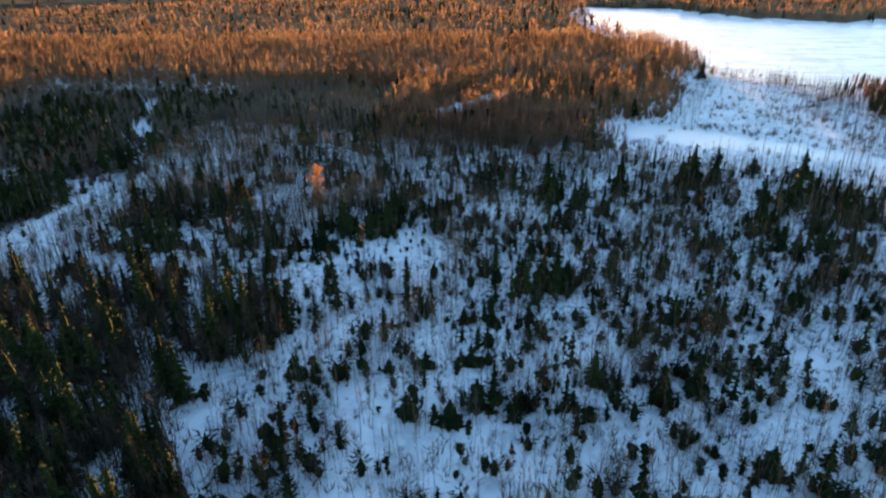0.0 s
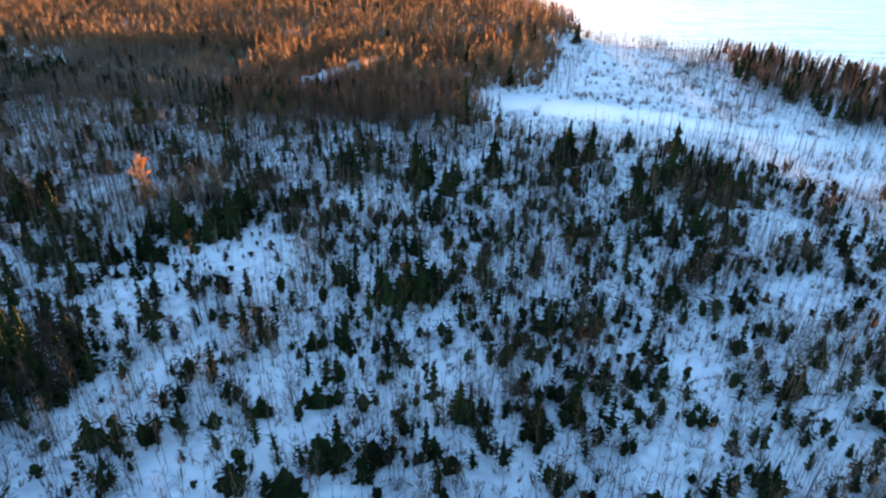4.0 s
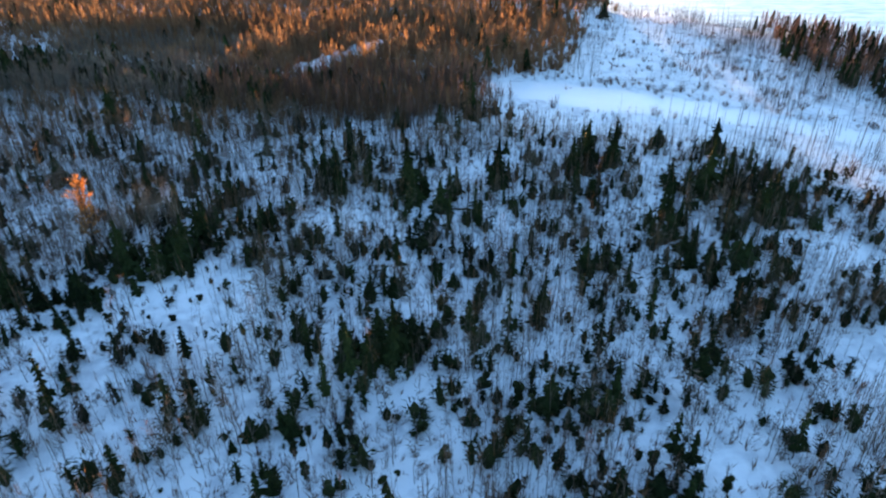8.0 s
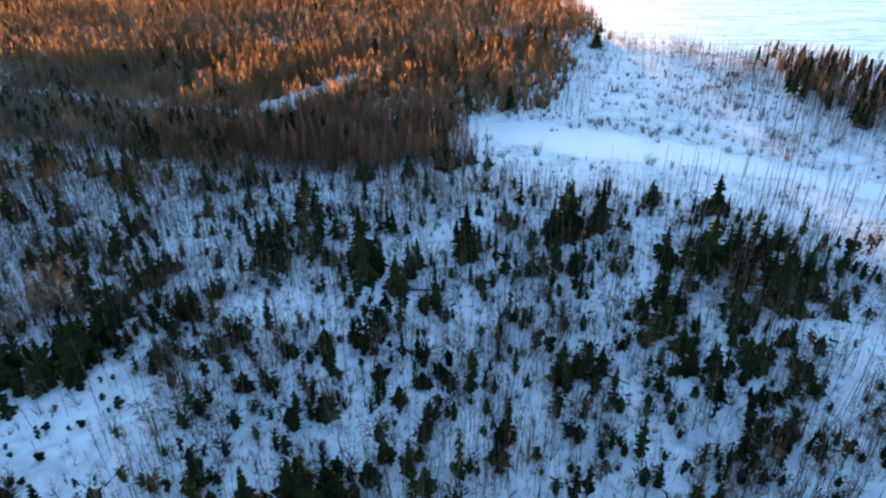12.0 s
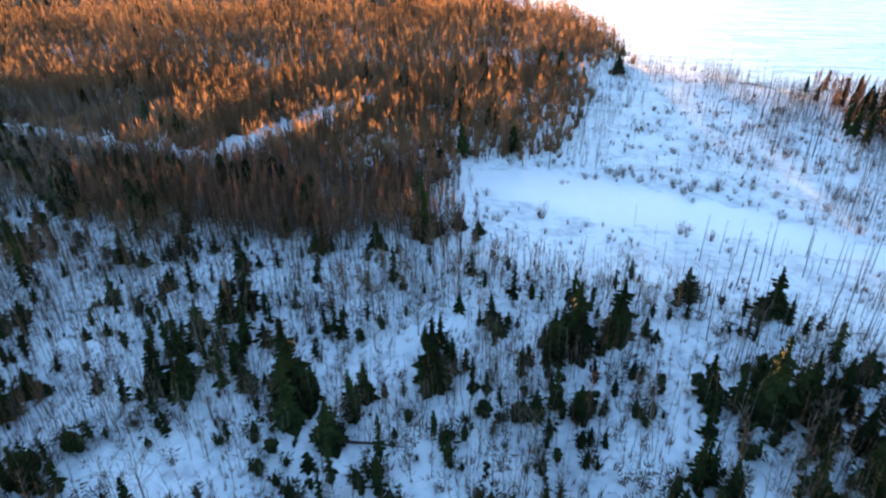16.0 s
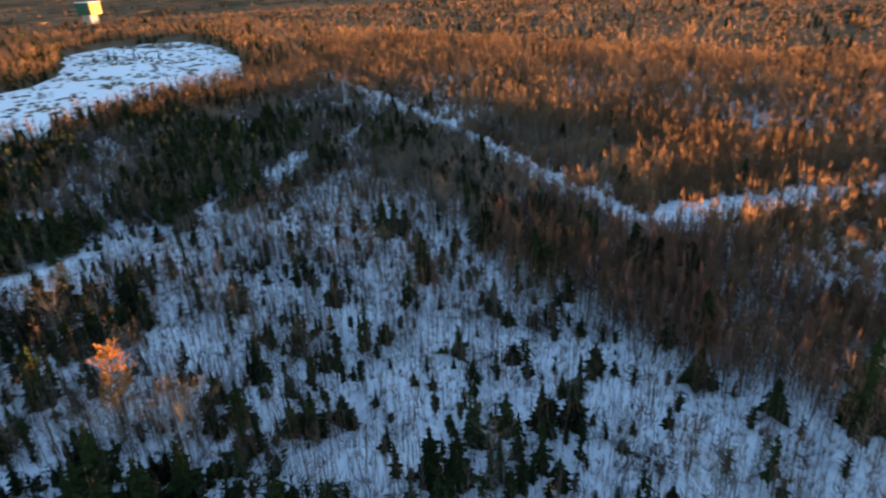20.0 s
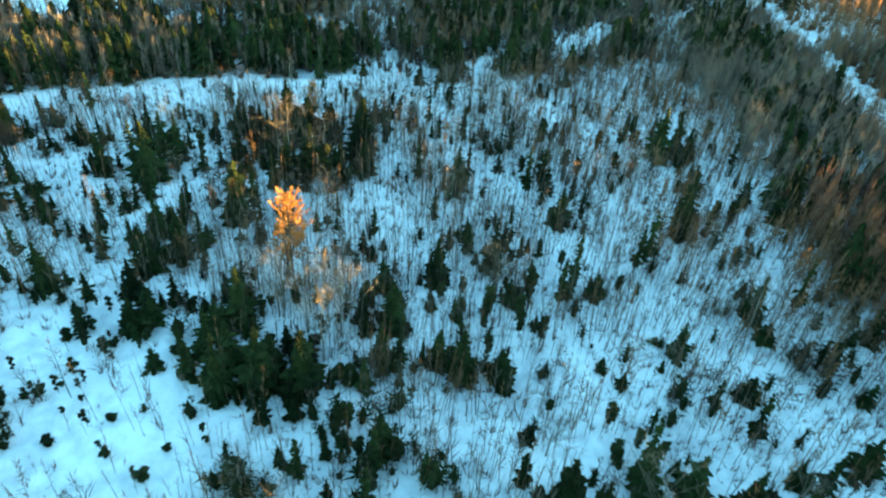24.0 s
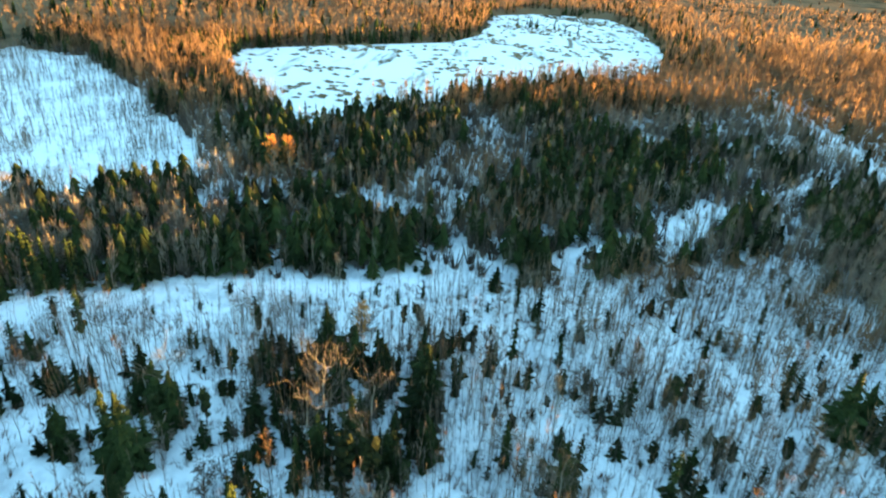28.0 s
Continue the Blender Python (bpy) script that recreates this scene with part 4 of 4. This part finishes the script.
spots = scatter(46000, (-118, 90, -70, 132), lambda x, y: near_ground(x, y) * thinning(x, y) * (0.12 + 0.5 * soft(waves(x, y, 7, 58), 0.0, 1.0)), 74)
woods("thin_brush", crown_tree(217, 3.2, 1.3, 24, 0.034, 0.06), GREYTWIG, spots[spots[:, 0] % 1 > 0.4], 1.2, 3.8, 3.2, 218, "haze of thin grey-brown brush over snow", "brush", 1.0)
spots = np.concatenate([spots, scatter(30000, (-118, 90, -70, 132), lambda x, y: near_ground(x, y) * thinning(x, y) * (0.25 + 0.7 * soft(waves(x, y, 5, 57), -0.6, 0.8)), 79)])
woods("undergrowth", tuft(215, 7, 0.6, 0.8, 0.04), SHRUB, spots, 0.25, 1.1, 0.6, 216, "low twiggy undergrowth poking through snow", "brush")

spots = scatter(46000, (-330, 100, -60, 330), lambda x, y: ~near_ground(x, y) * ((y > 34) | (x < -46)) * ((x < 62) | (y > 222 + 5 * waves(x, y, 14, 95))) * fringe(x, y) * (0.5 + 0.5 * soft(waves(x, y, 30, 44), -0.9, 0.5)), 62)
spots = np.concatenate([spots, scatter(8000, (-150, -40, -75, 32), lambda x, y: ~near_ground(x, y) * 0.75 * (x < -46) * soft(y + 10 * waves(x, y, 30, 92), -75, -52) * soft(x + 12 * waves(x, y, 30, 94), -160, -125), 72)])
belt = scatter(9000, (-118, 2, 88, 175), lambda x, y: ~near_ground(x, y) * (y < 136 - 0.36 * (x + 45)) * (0.7 + 0.3 * waves(x, y, 12, 96)), 80)
spots = np.concatenate([spots, belt])
closer = ((spots[:, 0] > -118) & (spots[:, 1] < 40)) | ((spots[:, 0] > -64) & (spots[:, 1] < 128))
south = spots[:, 1] < 40
woods("bare_woods", crown_tree(114, 9, 2.2, 34, 0.055, 0.1), BARK, spots[closer & south], 3.6, 7.2, 9.0, 124, "dark leafless thicket", "woods", 1.1)
for k in range(3):
    woods("bare_woods", crown_tree((115, 113, 119)[k], 9, (2.2, 1.5, 2.6)[k], (30, 26, 34)[k], (0.055, 0.065, 0.06)[k], (0.15, 0.3, 0.12)[k]), (TWIG, SHRUB, BARK)[k], spots[closer & ~south][k::3], (3.6, 4.5, 3.0)[k], (8.0, 9.5, 7.0)[k], 9.0, 125 + 4 * k, "leafless brown thicket", "woods")
spots = spots[~closer]
middle = (spots[:, 0] > -205) & (spots[:, 0] < -64) & (spots[:, 1] < 175)
for k in range(2):
    woods("bare_woods", crown_tree(117 + k, 10, 2.3, 26, 0.075, 0.12), (GREYTWIG, PALETWIG)[k], spots[middle][k::2], 4.0, 7.6, 10.0, 127 + k, "leafless grey-brown woods beside the old road", "woods")
spots = spots[~middle]
for k in range(3):
    woods("bare_woods", crown_tree(110 + k, 10, 2.4, 20, 0.095, 0.12), TWIG, spots[k::3], 6.0, 10.5, 10.0, 120 + k, "leafless brown broadleaf woods", "woods")
spots = scatter(22000, (-330, 70, -60, 340), lambda x, y: ((x < -122) | (y > 132)) * (np.hypot(x + 40, y - 60) < 340) * 0.8 * fringe(x, y), 75)
west = (spots[:, 0] < -118) & (spots[:, 1] < 172)
for k in range(2):
    woods("woods_understorey", tuft(221 + k, 14, 3.0, 2.0, 0.13), (GREYTWIG, BARK)[k], np.repeat(spots[west], 2, 0)[k::2] + (1.6 * k, 1.1 * k), 1.5, 4.2, 3.0, 223 + k, "grey-brown understorey brush beside the old road", "brush")
spots = np.concatenate([spots[~west], scatter(9000, (-130, 40, 134, 215), lambda x, y: fringe(x, y) * (0.75 + 0.25 * waves(x, y, 15, 97)), 81)])
woods("woods_understorey", tuft(219, 11, 2.6, 1.7, 0.17), TWIG, spots, 1.6, 4.2, 2.6, 220, "brown understorey brush between bare trees", "brush")
spots = scatter(12000, (-118, 44, 45, 132), lambda x, y: near_ground(x, y) * soft(y, 74, 122) * (0.3 + 0.7 * soft(waves(x, y, 13, 50), -0.3, 0.9)), 67)
spots = np.concatenate([spots, scatter(5000, (-60, -6, 98, 132), lambda x, y: 0.55 + 0.3 * waves(x, y, 18, 52), 73), scatter(4200, (-180, -124, 0, 110), lambda x, y: 0.4 + 0.4 * waves(x, y, 18, 51), 71)])
spots = spots[away(spots[:, 0], spots[:, 1], OLD_ROAD) > 6]
woods("low_bare_woods", crown_tree(116, 5, 1.5, 16, 0.055, 0.2), TWIG, spots, 2.6, 5.6, 5.0, 126, "low leafless brown thicket", "woods")
spots = scatter(22000, (-330, 100, -60, 330), lambda x, y: ~near_ground(x, y) * ((x < 62) | (y < 54)) * np.where((x < -116) & (y < 150), 0.85, np.where(x > 62, 0.30, np.where((y > 92) & (y < 135), 0.13, 0.045))) * soft(waves(x, y, 24, 45), -0.7, 0.4), 63)
spots = np.concatenate([spots, scatter(1350, (-130, -44, -66, 34), lambda x, y: ~near_ground(x, y) * soft(y + 9 * waves(x, y, 18, 83), -68, -48) * (0.4 + 0.55 * soft(waves(x, y, 11, 85), -0.6, 0.6)), 84)])
closer = (spots[:, 0] > -120) & (spots[:, 1] < 40)
woods("spruce_woods", join(spruce(135, 11, 2.0, 11, 5, 0.06, 0.35)), NEEDLE, spots[closer], 5, 10, 11.0, 145, "dark spruces among bare thicket", "woods")
spots = spots[~closer]
for k in range(3):
    woods("spruce_woods", far_spruce(130 + k, 11, 2.1, 5, 6), NEEDLE, spots[k::3], 4.0, 8.0, 11.0, 140 + k, "dark spruce woods", "woods", 1.8)
beside = lambda x, y: soft(31 - away(x, y, WEST_CUT) + 5 * waves(x, y, 14, 37), 0, 8) * (away(x, y, WEST_CUT) > 12) * (away(x, y + 4, WEST_CUT) < away(x, y, WEST_CUT))
spots = scatter(3600, (-170, -48, 92, 178), lambda x, y: beside(x, y) * (0.25 + 0.6 * soft(waves(x, y, 12, 38), -0.5, 0.6)), 88)
for k in range(3):
    woods("spruce_woods", far_spruce(134 + k, 11, 2.1, 6, 6), NEEDLE, spots[k::3], 3.5, 6.8, 11.0, 147 + k, "dark spruces in a strip beside the snowy cut", "woods", 1.35)
spots = scatter(2800, (86, 156, 72, 184), lambda x, y: inside(x, y, ISLE) * 1.0, 64, False)
woods("isle_spruces", far_spruce(150, 11, 2.2, 5, 6), NEEDLE, spots[::7], 4.5, 8, 11.0, 151, "dark spruces crowding the wooded point by the lake", "woods")
woods("isle_bare_trees", crown_tree(152, 10, 1.9, 30, 0.075), SHRUB, np.repeat(spots, 2, 0)[1::2] + (0.8, 0.6), 4.0, 7.5, 10.0, 153, "leafless trees on the wooded point by the lake", "woods")
ring = lambda x, y: ((np.hypot(x + 40, y - 60) < 760) & (np.hypot(x + 40, y - 60) > 150) & ~((x > -330) & (x < 100) & (y > -60) & (y < 328))).astype(float)
spots = scatter(72000, (-800, 560, -120, 820), lambda x, y: ring(x, y) * 0.52 * ((x < 95) | (y > 240) | (x > 330)) * (np.degrees(np.arctan2(x + 40, y - 60)) > -118), 65)
spots = np.concatenate([spots, scatter(7000, (-600, -325, -70, 340), lambda x, y: 0.8 + 0 * x, 103)])
edge = scatter(16000, (-560, -285, -10, 320), lambda x, y: 0.55 * soft(26 - away(x, y, FIELD + FIELD[:1]), 0, 12), 106)
for k in range(2):
    woods("field_edge_trees", (crown_tree(155, 10, 2.4, 22, 0.11, 0.1), far_spruce(156, 10, 2.3, 5, 6))[k], (TWIG, NEEDLE)[k], edge[k::2], 5.5, 9.0, 10.0, 157 + k, ("leafless brown trees round the snow field", "dark spruces round the snow field")[k], "woods")
dark = np.random.default_rng(6).random(len(spots)) < 0.05
for k in range(3):
    woods("far_bare_woods", crown_tree(160 + k, 10, 2.8, 14, 0.20, 0.1, False), TWIG, spots[~dark][k::3], 7, 12, 10.0, 170 + k, "far leafless brown woods", "woods")
woods("far_spruce_woods", far_spruce(180, 11, 2.4, 2, 5), NEEDLE, spots[dark], 7, 12, 11.0, 181, "far dark spruce woods", "woods")


g = np.random.default_rng(66)
ta, tr = np.radians(g.uniform(-122, 72, 2200)), 520 * (2600 / 520) ** g.random(2200)
tops = np.stack([GX + np.sin(ta) * tr, GY + np.cos(ta) * tr], 1)
tops = tops[~(inside(tops[:, 0], tops[:, 1], FIELD) | inside(tops[:, 0], tops[:, 1], LAKE) | (away(tops[:, 0], tops[:, 1], WEST_CUT) < 12))]
for k, (mat, label) in enumerate(((TWIG, "brown crowns over distant woods"), (TWIG, "rusty brown crowns over distant woods"), (TWIG, "bare crowns over distant woods"), (TWIG, "brown treetops over distant woods"), (TWIG, "leafless brown crowns over distant woods"), (NEEDLE, "pointed conifer tops over distant woods"))):
    woods("far_treetops", far_spruce(200 + k, 11, 3.2, 1, 5), mat, tops[k::6], 8, 12.5, 11.0, 202 + k, label, "woods")


# ---- the hall on its leg beyond the field ----
def block(name, x0, x1, y0, y1, z0, z1, mat, parent, bevel=0.15, label=""):
    bm = bmesh.new()
    bmesh.ops.create_cube(bm, size=1)
    for v in bm.verts:
        v.co = Vector(((x0, x1)[v.co.x > 0], (y0, y1)[v.co.y > 0], (z0, z1)[v.co.z > 0]))
    bmesh.ops.bevel(bm, geom=bm.edges[:], offset=bevel, segments=1, affect="EDGES")
    me = bpy.data.meshes.new(name)
    bm.to_mesh(me)
    bm.free()
    me.materials.append(mat)
    ob = new(name, me)
    ob.parent = parent
    return tagged(ob, label)


tower = tagged(new("headframe_tower"), "green and yellow clad tower house on a pale concrete leg", "tower")
tower.matrix_basis = pose(-745, 268, 0, 0, 0, 25) @ Matrix.Diagonal((0.75, 0.75, 0.8, 1))
block("leg", -7, 7, -6, 6, -1, 19, CONCRETE, tower, 0.3, "pale concrete leg")
block("hall", -13, 12.9, -9, 9, 18.5, 33, GREENCLAD, tower, 0.3, "green sheet-clad hall")
block("yellow_wall", 12.9, 13.4, -8.8, 8.8, 19, 33, YELLOWCLAD, tower, 0.1, "yellow sheet-clad end wall")
block("roof", -13.4, 13.8, -9.4, 9.4, 33, 33.8, PACKED, tower, 0.2, "snow-covered flat roof")

# ---- buildings far beyond the field ----
plant = tagged(new("block_building"), "large pale block building with a lower wing in distant woods", "building")
plant.matrix_basis = pose(-805, 17, 0, 0, 0, 60) @ Matrix.Diagonal((1.1, 1.1, 1.2, 1))
block("wall", -3.8, 3.8, -11, 11, -1, 16, CONCRETE, plant, 0.2, "pale concrete block")
block("roof", -4, 4, -11.2, 11.2, 16, 16.6, PACKED, plant, 0.2, "snow-covered flat roof")
block("wing", -13, -3.84, -11, 0, -1, 8, CONCRETE, plant, 0.2, "lower pale wing")
block("wing_roof", -13.2, -3.84, -11.2, 0.2, 8, 8.5, PACKED, plant, 0.2, "snow-covered flat roof")
mast = tagged(new("slim_building"), "slim pale tower-like building above distant woods", "building")
mast.matrix_basis = pose(-940, 74, 0, 0, 0, 60) @ Matrix.Diagonal((1.2, 1.2, 1.2, 1))
block("wall", -1.3, 1.3, -3, 3, -1, 15, CONCRETE, mast, 0.15, "pale concrete shaft")
block("roof", -1.5, 1.5, -3.2, 3.2, 15, 15.5, PACKED, mast, 0.15, "snow-covered flat roof")
